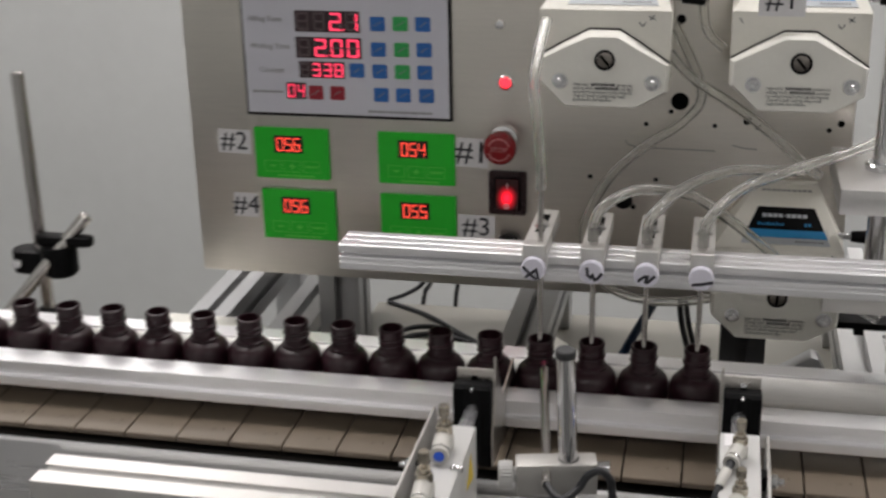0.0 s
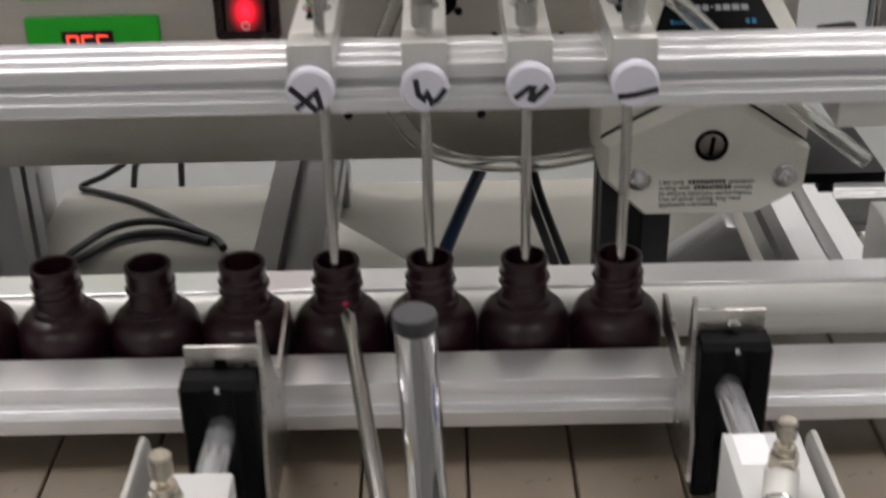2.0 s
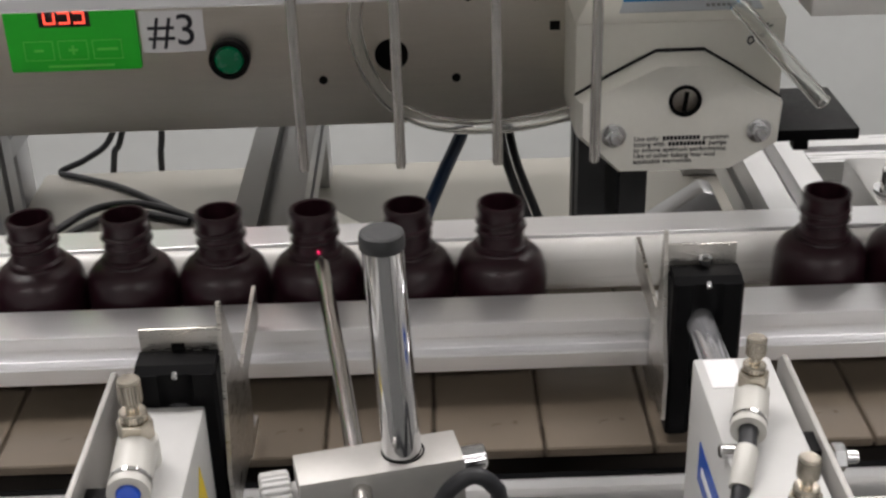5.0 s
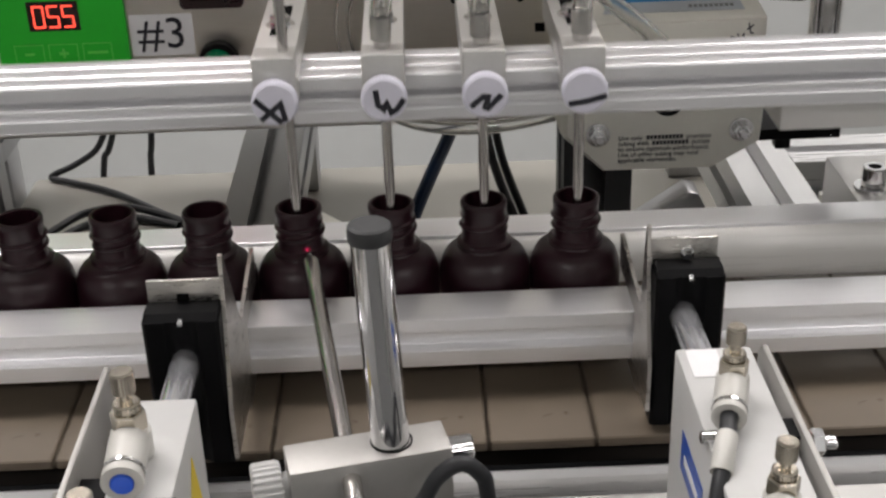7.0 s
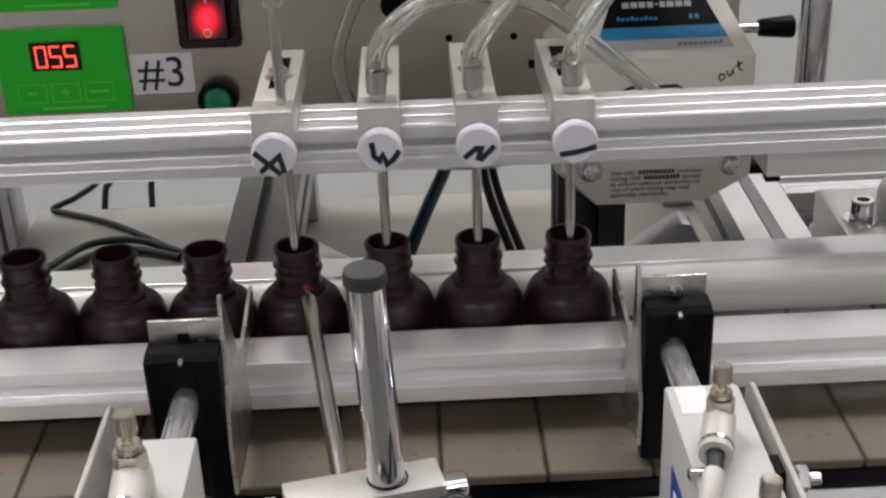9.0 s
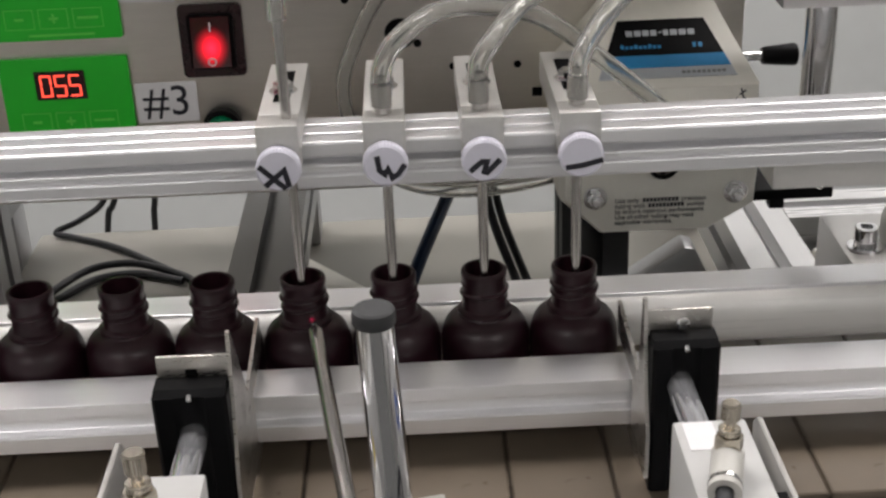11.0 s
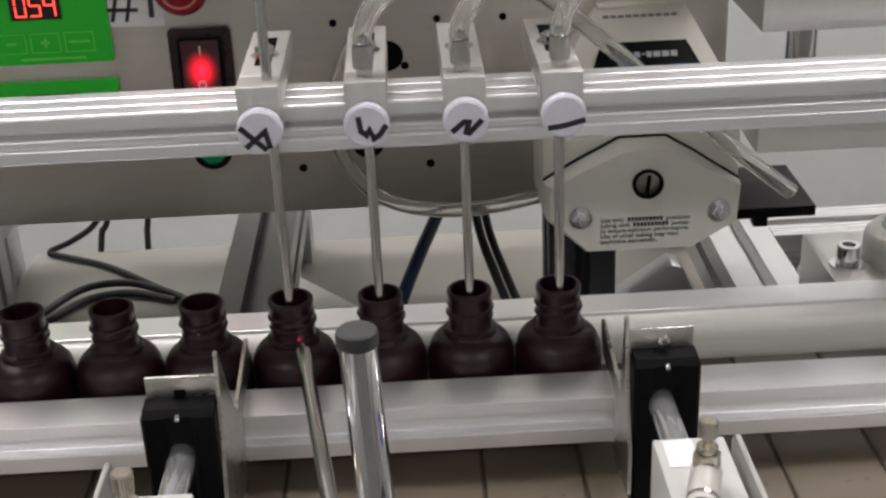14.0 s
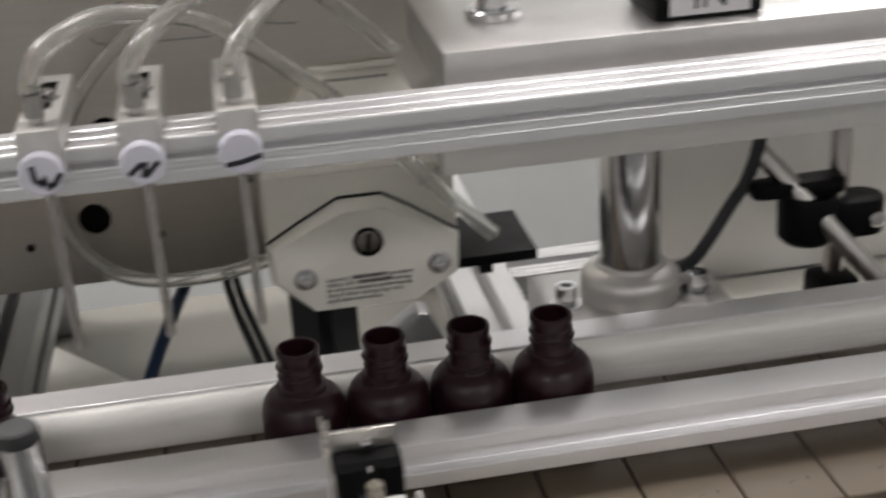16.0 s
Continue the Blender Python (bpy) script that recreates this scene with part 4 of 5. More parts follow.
part("bezel_step", quick(rounded, -0.0675, -0.0432, 0.1032, 0.1335, CY - 0.0042, CY - 0.0026, 0.002), BLACK, rocker)
bm = bmesh.new()
prism(bm, [(CY - 0.0043, 0.105), (CY - 0.0095, 0.1055), (CY - 0.0062, 0.1185), (CY - 0.0050, 0.132), (CY - 0.0043, 0.132)], -0.0655, -0.0452)
part("rocker", bm, GLOWLENS, rocker, "glowing red rocker")
bm = bmesh.new()
box(bm, -0.0557, -0.0549, CY - 0.0058, CY - 0.0052, 0.124, 0.129)
lathe(bm, [(0.0016, 0), (0.0023, 0), (0.0023, 0.0004), (0.0016, 0.0004), (0.0016, 0)], 20, on_face(-0.0553, CY - 0.0090, 0.1085))
part("marks", bm, PAPER, rocker)
button = part("start_button", quick(lathe, [(0.0078, 0.0001), (0.0106, 0.0001), (0.0108, 0.001), (0.0108, 0.0075), (0.0100, 0.0085), (0.0082, 0.0085), (0.0080, 0.006)], 36, on_face(-0.0545, CY, 0.0695)), BLACK, cabinet, "green push button in a black bezel")
part("lens", quick(lathe, [(0.0079, 0.0001), (0.0079, 0.0070), (0.0070, 0.0082), (0, 0.0086)], 36, on_face(-0.0545, CY, 0.0695)), GREENB, button, "green lens")

# ---- peristaltic pumps ----
PY = 0.12


def pump(dx, dz, note):
    p = thing("pump_head", "cream peristaltic pump head with an octagonal front cover", "pump", "pump heads", (dx, 0, dz))
    bm = bmesh.new()
    prism(bm, [(0.1245, 0.040), (0.1245, 0.0975), (0.2285, 0.0975), (0.2285, 0.040), (0.2025, 0.024), (0.147, 0.024)], PY + 0.0125, 0.1843, "y", 0.001)
    part("body", bm, CREAM, p)
    hood = [(0.1245, 0.0976), (0.2285, 0.0976), (0.2075, 0.1385), (0.1580, 0.1385)]
    bm = bmesh.new()
    lo = [bm.verts.new((x, PY + (0.0126 if k < 2 else 0.0636), z)) for k, (x, z) in enumerate(hood)]
    hi = [bm.verts.new((x, 0.1842, z)) for x, z in hood]
    bm.faces.new(lo)
    bm.faces.new(list(reversed(hi)))
    for k in range(4):
        bm.faces.new((lo[k], hi[k], hi[(k + 1) % 4], lo[(k + 1) % 4]))
    part("hood", bm, CREAM, p, "sloping cream hood")
    bm = bmesh.new()
    box(bm, 0.1590, 0.2065, PY + 0.0600, PY + 0.0640, 0.1386, 0.1420, 0.0008)
    part("hood_lip", bm, CREAM, p)
    # label lies on the hood's slope
    a = math.atan2(0.1385 - 0.0976, 0.0636 - 0.0126)
    m = Matrix.Translation((0.182, PY + 0.0126, 0.0976)) @ Matrix.Rotation(a, 4, "X")
    def sloping(name, fn, mat, parent, label=""):
        bm = bmesh.new()
        fn(bm)
        bmesh.ops.transform(bm, matrix=m, verts=bm.verts)
        return part(name, bm, mat, parent, label)

    def across(v0, v1, z0, z1):
        """A band of the label between two heights on the slope, narrowing upwards."""
        def side(v):
            return 0.0355 - 0.36 * (v - 0.006)
        return lambda bm: prism(bm, [(-side(v0), v0), (side(v0), v0), (side(v1), v1), (-side(v1), v1)], z0, z1, "z")

    lab = sloping("label", across(0.0195, 0.0415, 0.0002, 0.0006), BLACK, p, "black and blue label on the slope")
    sloping("label_band", across(0.0118, 0.0194, 0.0002, 0.0006), BLUEL, lab, "blue band")
    sloping("label_foot", across(0.0055, 0.0117, 0.0002, 0.0006), LABELG, lab, "pale grey foot of the label")

    def logo(bm):
        x = -0.0190
        for w in (0.0044, 0.0044, 0.0042, 0.0040, 0.0026, 0.0036, 0.0046, 0.0046, 0.0044):
            if w == 0.0026:
                box(bm, x, x + w - 0.0008, 0.0329, 0.0336, 0.0007, 0.0009)
            else:
                box(bm, x, x + w - 0.0009, 0.0313, 0.0347, 0.0007, 0.0009)
            x += w
    sloping("logo_bar", logo, LABELG, lab)

    def script(bm):
        for k in range(9):
            box(bm, -0.0225 + k * 0.0024, -0.0208 + k * 0.0024, 0.0235, 0.0252 + 0.0008 * (k % 3 == 0), 0.0007, 0.0009)
        box(bm, 0.0150, 0.0168, 0.0235, 0.0262, 0.0007, 0.0009)
        box(bm, 0.0180, 0.0200, 0.0235, 0.0262, 0.0007, 0.0009)
    sloping("script_bar", script, BLUEL, lab)
    sloping("model_bar", lambda bm: [box(bm, 0.0075 + k * 0.0026, 0.0093 + k * 0.0026, 0.0075, 0.0092, 0.0007, 0.0009) for k in range(9)], GREYT, lab)
    sloping("caption_bar", lambda bm: [box(bm, -0.02 + k * 0.0041, -0.0168 + k * 0.0041, 0.0575, 0.0592, 0.0003, 0.0006) for k in range(10)], GREYT, p)
    rim = [(0.1245, 0.0605), (0.1250, 0.0400), (0.1462, 0.0205), (0.2030, 0.0203), (0.2275, 0.0345), (0.2288, 0.0560), (0.2040, 0.0730), (0.1885, 0.0825), (0.1645, 0.0825), (0.1425, 0.0710)]
    face = [(0.1275, 0.0605), (0.1275, 0.0428), (0.1472, 0.0232), (0.2022, 0.0230), (0.2255, 0.0367), (0.2262, 0.0575), (0.2025, 0.0702), (0.1876, 0.0788), (0.1655, 0.0788), (0.1440, 0.0688)]
    bm = bmesh.new()
    back = [bm.verts.new((x, PY + 0.012, z)) for x, z in rim]
    mid = [bm.verts.new((x, PY + 0.0045, z)) for x, z in [(rx + (fx - rx) * 0.25, rz + (fz - rz) * 0.25) for (rx, rz), (fx, fz) in zip(rim, face)]]
    front = [bm.verts.new((x, PY, z)) for x, z in face]
    bm.faces.new(back)
    bm.faces.new(front)
    for p0, p1 in ((back, mid), (mid, front)):
        for k in range(10):
            bm.faces.new((p0[k], p0[(k + 1) % 10], p1[(k + 1) % 10], p1[k]))
    c = part("front_cover", bm, GREYW, p, "pale octagonal cover plate")
    top = [rim[k] for k in (0, 9, 8, 7, 6, 5)]
    bm = bmesh.new()
    prism(bm, [(x, z + 0.0012) for x, z in top] + [(x, z - 0.0002) for x, z in reversed(top)], PY + 0.0112, PY + 0.0129, "y")
    part("parting_line", bm, BLACK, p, "dark parting line")
    bm = bmesh.new()
    lathe(bm, [(0, 0.0004), (0.0072, 0.0004), (0.0072, 0.0014), (0.0082, 0.0014), (0.0082, 0.0002)], 30, on_face(0.1780, PY, 0.0607))
    part("hub", bm, BLACK, c, "dark slotted hub")
    bm = bmesh.new()
    lathe(bm, [(0, 0.0016), (0.0030, 0.0014), (0.0052, 0.0009), (0.0062, 0.0005)], 28, on_face(0.1780, PY, 0.0607))
    part("hub_face", bm, DARKM, c, "worn dark hub face")
    slot = bmesh.new()
    box(slot, -0.0011, 0.0011, -0.0021, -0.0013, -0.0052, 0.0052)
    bmesh.ops.transform(slot, matrix=pose(0.1780, PY, 0.0607, 0, 6 if note else -40, 0), verts=slot.verts)
    part("hub_slot", slot, HOLE, c)
    for bx, bz in ((0.1428, 0.0433), (0.216, 0.0436)):
        bm = bmesh.new()
        disc(bm, bx, bz, 0.0062, PY - 0.0012, PY - 0.0001, 24)
        rod(bm, (bx, PY - 0.0013, bz), (bx, PY - 0.0055, bz), 0.0046, 6, 0.0006)
        rod(bm, (bx, PY - 0.0056, bz), (bx, PY - 0.0085, bz), 0.0026, 14, 0.0007)
        part("bolt", bm, CHROME, c, "bright bolt with washer")
    notice = [("Use only", "precision"), ("tubing with", "pumps"), ("to ensure optimum performance.", ""), ("Use of other tubing may void", ""), ("applicable warranties.", "")]
    for k, (head, tail) in enumerate(notice):
        z = 0.0418 - k * 0.0031
        bm = bmesh.new()
        left_words(bm, head, 0.0035, on_face(0.1533, PY - 0.0003, z - 0.0010))
        if tail:
            w0 = 0.1533 + (0.0146 if k == 0 else 0.0176)
            for n in range(10):
                box(bm, w0 + n * 0.0019, w0 + n * 0.0019 + 0.0014, PY - 0.0003, PY - 0.0001, z - 0.0021, z + 0.0001)
            left_words(bm, tail, 0.0035, on_face(w0 + 0.0202, PY - 0.0003, z - 0.0010))
        tagged(part("notice_line", bm, INK, c, "small printed notice"), kind="stuff")
    bm = bmesh.new()
    rod(bm, (0.2200, 0.156, 0.1045), (0.2345, 0.156, 0.1045), 0.0026, 16)
    lev = part("lever_stem", bm, CHROME, p)
    bm = bmesh.new()
    lathe(bm, [(0, 0), (0.0040, 0), (0.0046, 0.0008), (0.0060, 0.0165), (0.0057, 0.0182), (0.0046, 0.0189), (0, 0.0190)], 14, axis_frame((0.2346, 0.156, 0.1045), (0.2535, 0.156, 0.1045))[0])
    part("lever_knob", bm, BLACK, lev, "black lever knob")
    if note:
        # "out" in slanting pen strokes
        pen = [[(0.2110, 0.0845), (0.2098, 0.0862), (0.2106, 0.0884), (0.2124, 0.0882), (0.2130, 0.0862), (0.2110, 0.0845)], [(0.2140, 0.0898), (0.2144, 0.0872), (0.2158, 0.0872), (0.2170, 0.0904), (0.2172, 0.0880)],
               [(0.2192, 0.0952), (0.2204, 0.0902), (0.2216, 0.0900)], [(0.2184, 0.0920), (0.2216, 0.0942)]]
    else:
        pen = [[(0.130, 0.0925), (0.1325, 0.0885)], [(0.2035, 0.0885), (0.206, 0.0855), (0.2085, 0.0885)], [(0.211, 0.0935), (0.2155, 0.0910)], [(0.2115, 0.0905), (0.2150, 0.0945)]]
    for line in pen:
        part("pen_stroke", quick(strokes, [line], 0.00035, PY + 0.0121, PY + 0.0124), INK, p, "handwritten pen stroke")
    return p


pump(0, 0, True)
pump(-0.1455, 0.1935, False)
upper = pump(0.0045, 0.1950, False)
bm = bmesh.new()
box(bm, 0.1435, 0.1785, PY + 0.0105, PY + 0.0109, 0.0945, 0.1200)
tag = part("number_label", bm, PAPER, upper, "white paper label with a black number")
bm = bmesh.new()
words(bm, "#1", 0.0235, on_face(0.161, PY + 0.0102, 0.1075))
part("lettering", bm, INK, tag)

# ---- static tubing ----


def still_hose(pts, label, r=0.0042, inner=0.0027):
    bm = bmesh.new()
    pipe(bm, pts, r, 14, inner)
    single("tube", bm, TUBE, label, "tubing", "clear tubing")


still_hose([(0.084, 0.165, 0.275), (0.1079, 0.165, 0.2221), (0.0964, 0.165, 0.1957), (0.0615, 0.168, 0.1689), (0.0364, 0.17, 0.143), (0.0215, 0.172, 0.1162), (0.0135, 0.172, 0.092), (0.0173, 0.172, 0.0673), (0.0284, 0.17, 0.0479),
            (0.0462, 0.168, 0.0361), (0.0705, 0.165, 0.0321), (0.0979, 0.16, 0.0347), (0.1252, 0.155, 0.0420), (0.135, 0.15, 0.047)], "clear soft tube looping down to the lower pump")
still_hose([(0.083, 0.14, 0.256), (0.1009, 0.15, 0.2342), (0.135, 0.15, 0.2129), (0.1665, 0.15, 0.1896), (0.1953, 0.15, 0.164), (0.205, 0.16, 0.155)], "clear soft tube from the upper pump")
still_hose([(0.1075, 0.17, 0.33), (0.106, 0.165, 0.300), (0.110, 0.16, 0.272), (0.124, 0.155, 0.258)], "clear soft tube between the upper pumps")
TAIL_AT = (0.1975, 0.112, 0.1075)
tail_tube = single("tube", quick(pipe, [(0, 0, 0), (0.0045, -0.001, -0.0035), (0.0181, -0.002, -0.0178), (0.0363, -0.004, -0.0355), (0.0487, -0.004, -0.0476)], 0.0043, 14, 0.0026), TUBE, "clear tube with a cut free end hanging beside the pump", "tubing", "clear tubing")

# ---- frame under the cabinet ----
frame_set = thing("support_frame", "aluminium slot-profile frame under the cabinet", "frame")


def along_y(x, w, z1, h, y0, y1, mat):
    bm = bmesh.new()
    pts = slotted(w, h, 0.009, 0.002, 0.012)
    prism(bm, [(x - w / 2 + u, z1 - h + v) for u, v in pts], y0, y1, "y")
    part("cross_profile", bm, mat, frame_set)


def along_z(x, y, w, z0, z1, mat):
    bm = bmesh.new()
    pts = slotted(w, w, 0.009, 0.002, 0.012)
    prism(bm, [(x - w / 2 + u, y - w / 2 + v) for u, v in pts], z0, z1, "z")
    part("post", bm, mat, frame_set)


# profiles on the left take the shade-darkened grey, the right one the lit tone
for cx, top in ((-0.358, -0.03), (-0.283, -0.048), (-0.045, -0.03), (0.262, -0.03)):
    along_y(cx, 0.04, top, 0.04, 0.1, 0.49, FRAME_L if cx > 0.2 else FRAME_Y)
# the right post's near-black stands for the shade beneath the cabinet
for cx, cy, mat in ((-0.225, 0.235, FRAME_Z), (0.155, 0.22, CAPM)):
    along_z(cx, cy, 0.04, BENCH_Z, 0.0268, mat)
bm = bmesh.new()
prism(bm, [(0.24 + u, -0.07 + v) for u, v in slotted(0.04, 0.04, 0.009, 0.002, 0.012)], 0.2825, 1.2)
part("long_profile", bm, ALU, frame_set)
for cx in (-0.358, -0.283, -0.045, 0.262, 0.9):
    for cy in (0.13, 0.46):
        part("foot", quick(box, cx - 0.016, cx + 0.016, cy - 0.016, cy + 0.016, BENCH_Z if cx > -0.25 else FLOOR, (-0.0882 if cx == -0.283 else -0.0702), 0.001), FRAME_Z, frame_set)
bm = bmesh.new()
prism(bm, [(-0.420, 0.13), (-0.255, 0.13), (-0.268, 0.157), (-0.305, 0.197), (-0.392, 0.197)], -0.0298, -0.0268, "z", 0.0008)
single("corner_plate", bm, GREYW, "white plastic plate beside the frame profile", "plate")
single("white_tray", quick(box, 0.285, 0.62, 0.1, 0.198, -0.045, -0.0297, 0.002), GREYW, "white plastic tray panel beside the column", "tray")
single("steel_panel", quick(box, 0.355, 1.1, 0.2, 0.215, -0.0295, 0.158, 0.001), SHEET, "upright satin grey metal panel beside the column", "panel")
single("corner_plate", quick(prism, [(-0.058, 0.30), (0.055, 0.30), (0.002, 0.366), (-0.046, 0.423), (-0.054, 0.40)], BENCH_Z + 0.0002, BENCH_Z + 0.0042, "z"), GREYW, "thin white plastic plate lying on the bench under the frame", "plate")
gusset = bmesh.new()
prism(gusset, [(0.147, BENCH_Z + 0.0002), (0.2415, BENCH_Z + 0.0002), (0.2415, -0.0850), (0.2260, -0.0520), (0.2190, -0.0500), (0.147, -0.0998)], 0.246, 0.266, "y", 0.0012)
single("corner_bracket", gusset, FRAME_Y, "aluminium corner bracket against the frame profile, in its shade-darkened grey", "bracket")
motor = thing("motor_plate", "black square motor plate beside the lower pump", "motor plate")
part("plate", quick(box, 0.2286, 0.278, 0.150, 0.212, 0.0235, 0.030, 0.0008), BLACK, motor)
part("plate_foot", quick(box, 0.244, 0.252, 0.152, 0.160, 0.0175, 0.0234, 0.0005), BLACK, motor)

# ---- cables ----
def cable(pts, r=0.0032, label="black cable hanging behind the machine", mat=CABLE):
    single("cable", quick(pipe, pts, r, 10), mat, label, "cable", "loose cables")


cable([(-0.188, 0.49, 0.0), (-0.192, 0.488, -0.06), (-0.2047, 0.485, -0.0994), (-0.225, 0.482, -0.115), (-0.247, 0.482, -0.1255), (-0.230, 0.473, -0.1268), (-0.1887, 0.448, -0.1270), (-0.1293, 0.392, -0.1270)], 0.0026)
cable([(-0.235, 0.35, -0.1268), (-0.2246, 0.377, -0.1255), (-0.2019, 0.407, -0.1235), (-0.1687, 0.412, -0.1235), (-0.1294, 0.393, -0.1268), (-0.118, 0.375, -0.1268)], 0.0030)
cable([(-0.240, 0.335, -0.1268), (-0.2200, 0.362, -0.1262), (-0.1970, 0.393, -0.1262), (-0.1650, 0.400, -0.1262), (-0.1300, 0.385, -0.1268)], 0.0030)
cable([(-0.1575, 0.497, 0.02), (-0.1980, 0.497, -0.1010), (-0.2092, 0.497, -0.1344), (-0.235, 0.497, -0.32)], 0.0026)
cable([(-0.1510, 0.497, 0.02), (-0.1658, 0.497, -0.1010), (-0.1698, 0.497, -0.1345), (-0.182, 0.497, -0.32)], 0.0026)
cable([(0.092, 0.35, 0.0268), (0.082, 0.32, -0.005), (0.0717, 0.30, -0.0261), (0.0582, 0.27, -0.0421), (0.044, 0.24, -0.0625), (0.025, 0.20, -0.100), (0.01, 0.17, -0.1255)], 0.0045, "thick dark blue cable hanging from the cabinet", NAVY)
cable([(0.093, 0.34, 0.0268), (0.0935, 0.32, -0.005), (0.0955, 0.30, -0.0255), (0.0999, 0.28, -0.0438), (0.1107, 0.25, -0.0675), (0.13, 0.20, -0.110), (0.14, 0.17, -0.1265)], 0.0030)
cable([(0.099, 0.345, 0.0268), (0.0995, 0.325, -0.005), (0.1015, 0.305, -0.0255), (0.106, 0.285, -0.0438), (0.117, 0.255, -0.0675), (0.137, 0.205, -0.110), (0.147, 0.175, -0.1268)], 0.0028)
cable([(0.340, 0.160, -0.022), (0.3500, 0.140, 0.008), (0.3610, 0.118, 0.0263), (0.3820, 0.118, 0.0570), (0.3900, 0.118, 0.0690), (0.3965, 0.118, 0.0886), (0.400, 0.12, 0.112), (0.402, 0.125, 0.1595)], 0.0038, "black hose rising beside the chrome column")

# ---- side posts with clamps ----
def post_clamp(x, y, ztop, zc, s):
    """Steel post with a swivelling two-part plastic clamp: s is the side to which the bolted jaw lies; the arm slopes away from it."""
    p = thing("post_clamp", "steel rod post with a black swivel clamp and slanting steel arm", "post clamp", "post clamps")
    part("post", quick(rod, (x, y, -0.03), (x, y, ztop), 0.0058, 24, 0.001), SATIN, p)
    # jaw round the post, rounded at its free end
    bm = bmesh.new()
    ring = [(x - s * 0.012, y - 0.0125), (x + s * 0.016, y - 0.0125)]
    ring += [(x + s * (0.016 + 0.0115 * math.sin(k * math.pi / 8)), y - 0.0125 * math.cos(k * math.pi / 8)) for k in range(1, 8)]
    ring += [(x + s * 0.016, y + 0.0125), (x - s * 0.012, y + 0.0125)]
    prism(bm, ring if s > 0 else list(reversed(ring)), zc - 0.0135, zc + 0.0085, "z", 0.0022)
    jaw = part("jaw", bm, BLACK, p, "black plastic post jaw")
    bm = bmesh.new()
    rod(bm, (x + s * 0.0175, y - 0.0126, zc - 0.002), (x + s * 0.0175, y - 0.0160, zc - 0.002), 0.0046, 20, 0.0010)
    part("bolt", bm, CHROME, jaw, "bright bolt head")
    # swivel half that grips the arm
    bm = bmesh.new()
    m, n = axis_frame((x - s * 0.020, y - 0.004, zc - 0.0135), (x - s * 0.020, y - 0.004, zc + 0.0150))
    lathe(bm, [(0, 0), (0.0135, 0), (0.0160, 0.003), (0.0165, n - 0.003), (0.0150, n), (0, n)], 32, m)
    part("swivel", bm, BLACK, p, "black round swivel body")
    bm = bmesh.new()
    bar = [(-0.036, -0.0052), (-0.030, -0.0075), (0.012, -0.0085), (0.018, -0.006), (0.018, 0.006), (0.012, 0.0085), (-0.030, 0.0075), (-0.036, 0.0052)]
    prism(bm, [(x + s * (u - 0.018), y - 0.004 + v) for u, v in (bar if s > 0 else reversed(bar))], zc + 0.0152, zc + 0.0245, "z", 0.0022)
    part("lever", bm, BLACK, p, "black flat clamping lever")
    # arm, high behind and low in front
    hi = Vector((x - s * 0.048, y + 0.004, zc + 0.042))
    lo = Vector((x + s * 0.034, y - 0.044, zc - 0.058))
    part("arm", quick(rod, hi, lo, 0.0060, 24, 0.001), SATIN, p, "slanting satin steel arm")
    bm = bmesh.new()
    knurled(bm, (x - s * 0.045, y - 0.006, -0.012), (x - s * 0.029, y - 0.004, -0.010), 0.0088, 5, 0.003, 0.002)
    rod(bm, (x - s * 0.0289, y - 0.004, -0.010), (x - s * 0.008, y, -0.008), 0.006, 16, 0.001)
    part("wing_knob", bm, BLACK, p, "black lobed locking knob")
    bm = bmesh.new()
    box(bm, x - 0.013, x + 0.013, y - 0.013, y + 0.013, -0.0298, 0.006, 0.004)
    part("post_holder", bm, BLACK, p)
    part("foot", quick(box, x - 0.015, x + 0.015, 0.0982, y + 0.012, -0.045, -0.0301, 0.002), ALU, p)


post_clamp(0.4452, 0.118, 0.110, 0.0450, 1)
post_clamp(-0.4765, 0.118, 0.230, 0.0570, -1)

# ---- belt, its slats last ----
SLAT, SPEED = 0.0422, 0.0972
belt = thing("belt", "tan plastic slat belt running to one side", "belt")
bm = bmesh.new()
box(bm, 0.0006, SLAT - 0.0006, -0.0815, 0.0815, -0.0045, 0.0, 0.0006, 1)
slat_mesh = link("slat", bm, BELT)
first = -int(2.2 / SLAT)
for k in range(first, int(0.62 / SLAT)):
    o = new("slat", slat_mesh.data)
    o.parent = belt
    o.location = (-0.0152 + k * SLAT, 0, 0)
bpy.data.objects.remove(slat_mesh)
part("chain", quick(box, first * SLAT, 0.6, -0.06, 0.06, -0.012, -0.0048), GAP, belt, "dark links under the slats")

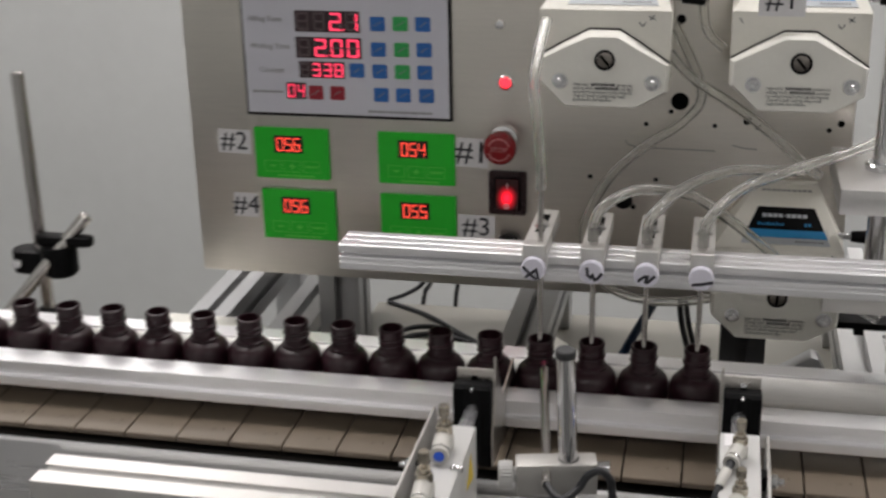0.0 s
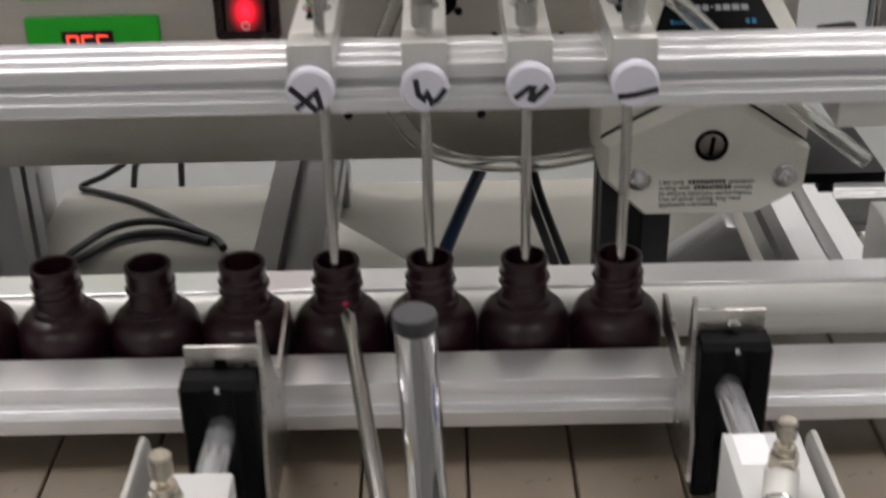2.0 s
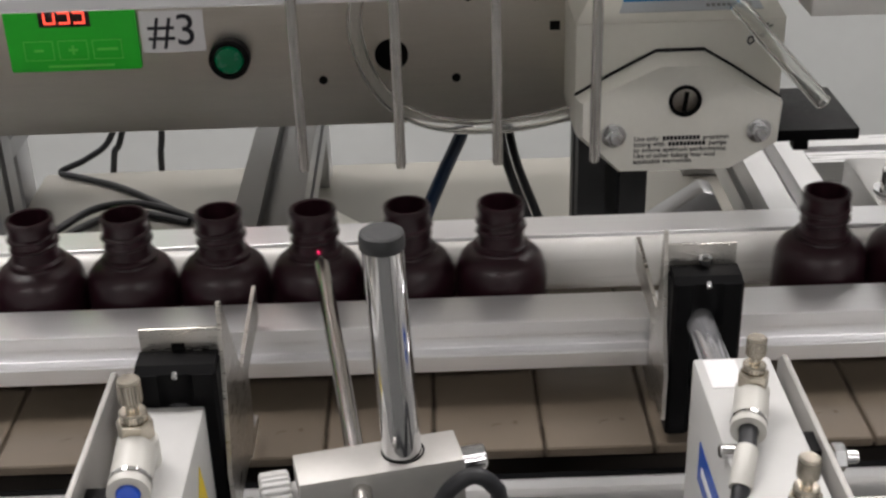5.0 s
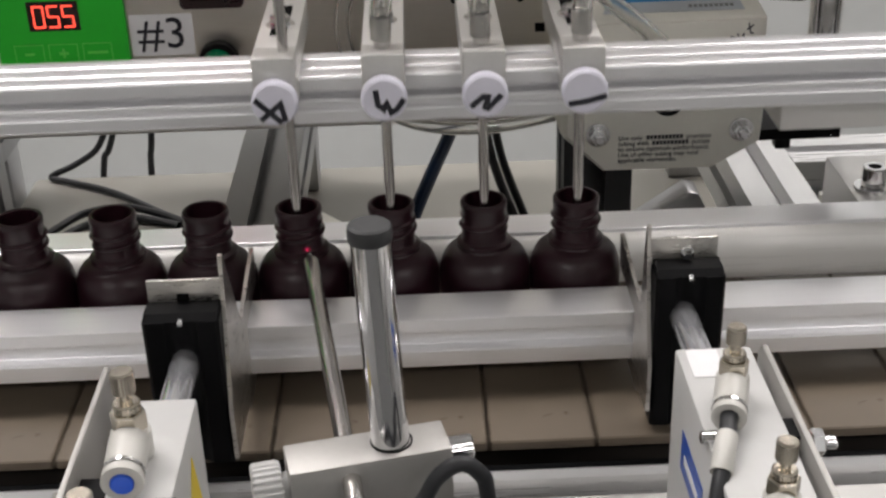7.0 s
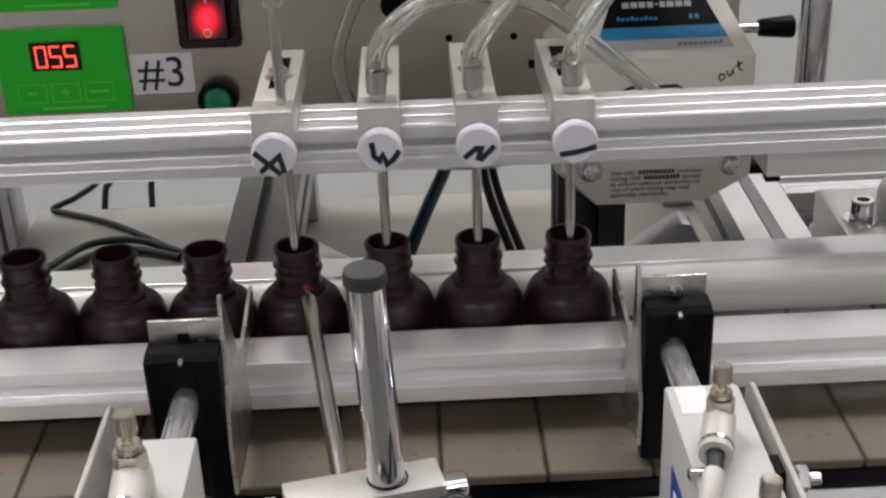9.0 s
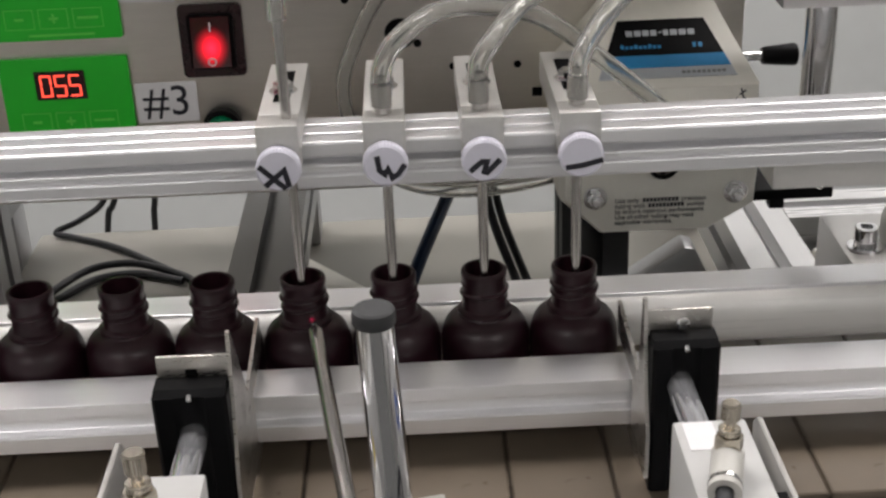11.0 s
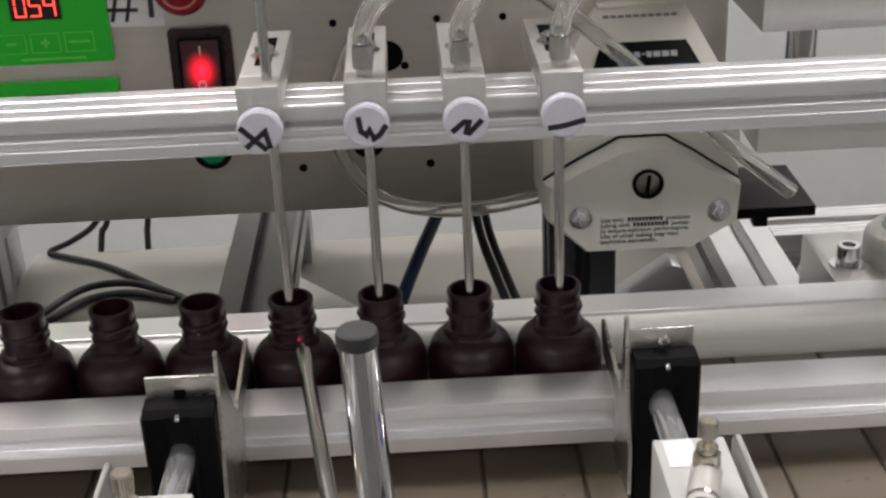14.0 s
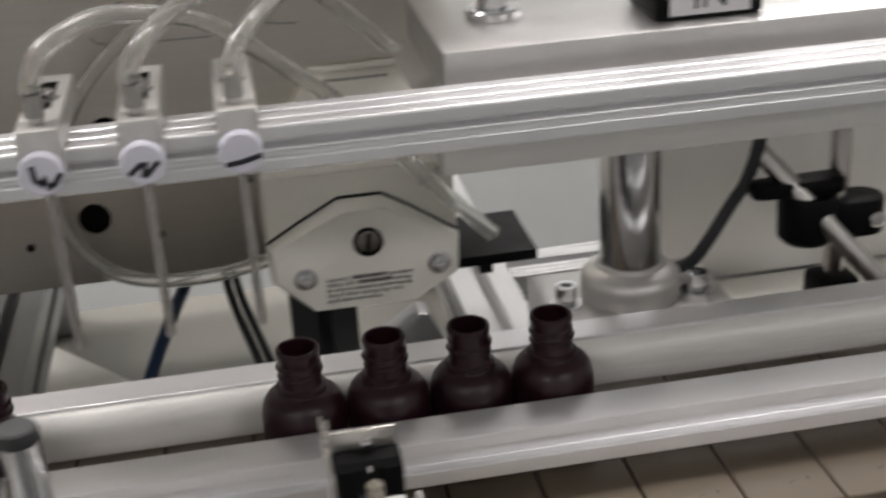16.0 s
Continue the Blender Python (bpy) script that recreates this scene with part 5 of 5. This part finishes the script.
# ---- movement ----
KNOB_Z = [(0.0, 0.1317), (0.5, 0.1357), (1.0, 0.1394), (1.5, 0.1438), (2.0, 0.1498), (2.5, 0.1548), (3.0, 0.1582), (3.5, 0.1640), (4.0, 0.1674), (4.6, 0.1705), (6.3, 0.1724), (6.5, 0.1724),
          (6.6, 0.166), (6.7, 0.151), (6.8, 0.141), (6.9, 0.131), (7.0, 0.1213), (7.15, 0.1165), (7.4, 0.1158), (8.0, 0.1160), (8.5, 0.1165), (9.0, 0.1171), (9.5, 0.1185), (10.5, 0.1225), (11.5, 0.1295), (12.0, 0.1338), (12.5, 0.1379), (13.5, 0.147),
          (14.5, 0.1563), (15.0, 0.1598), (15.5, 0.1645), (16.0, 0.1688)]
OPEN = -0.030


def shift(i, t):
    """How far bottle i has travelled at t seconds: held by the gates, else carried by the belt."""
    v = 0.1
    if i >= 0:
        return max(0.0, v * (t - 2.89))
    s = min(max(0.0, v * (t - 3.845)), 4 * PITCH)
    if i >= -4:
        return s + max(0.0, v * (t - 14.69))
    return s + max(0.0, v * (t - 15.66))


def motions():
    walk(carriage, [(t, pose(0, 0, z)) for t, z in KNOB_Z])
    # the free tube end sways as the bar lifts it
    walk(tail_tube, [(t, pose(TAIL_AT[0], TAIL_AT[1], TAIL_AT[2] + 0.64 * (z - 0.164), 0, 440 * (z - 0.164), 0)) for t, z in KNOB_Z])
    walk(right_gate, [(t, pose(0, y, 0)) for t, y in ((0, 0), (2.8, 0), (2.88, OPEN * 0.4), (2.98, OPEN), (4.7, OPEN), (4.85, 0), (14.55, 0), (14.65, OPEN * 0.4), (14.75, OPEN), (16, OPEN))])
    walk(left_gate, [(t, pose(0, y, 0)) for t, y in ((0, 0), (3.8, 0), (3.95, OPEN * 0.4), (4.1, OPEN), (5.2, OPEN), (5.33, 0), (15.55, 0), (15.7, OPEN * 0.4), (15.85, OPEN), (16, OPEN))])
    walk(belt, [(t, pose(SPEED * t, 0, 0)) for t in (0, 4, 8, 12, 16)])
    for i, b in BOTTLES:
        turn = math.degrees(b.rotation_euler.z)
        times = [0, 2.87, 2.91, 3.2, 3.825, 3.865, 4.2, 5.3, 5.385, 5.425, 5.6, 10, 14.67, 14.71, 15.0, 15.64, 15.68, 15.85, 16]
        rows = []
        for t in times:
            rows.append((t, pose(PITCH * i + shift(i, t), 0, 0, 0, 0, turn)))
        walk(b, rows)


motions()
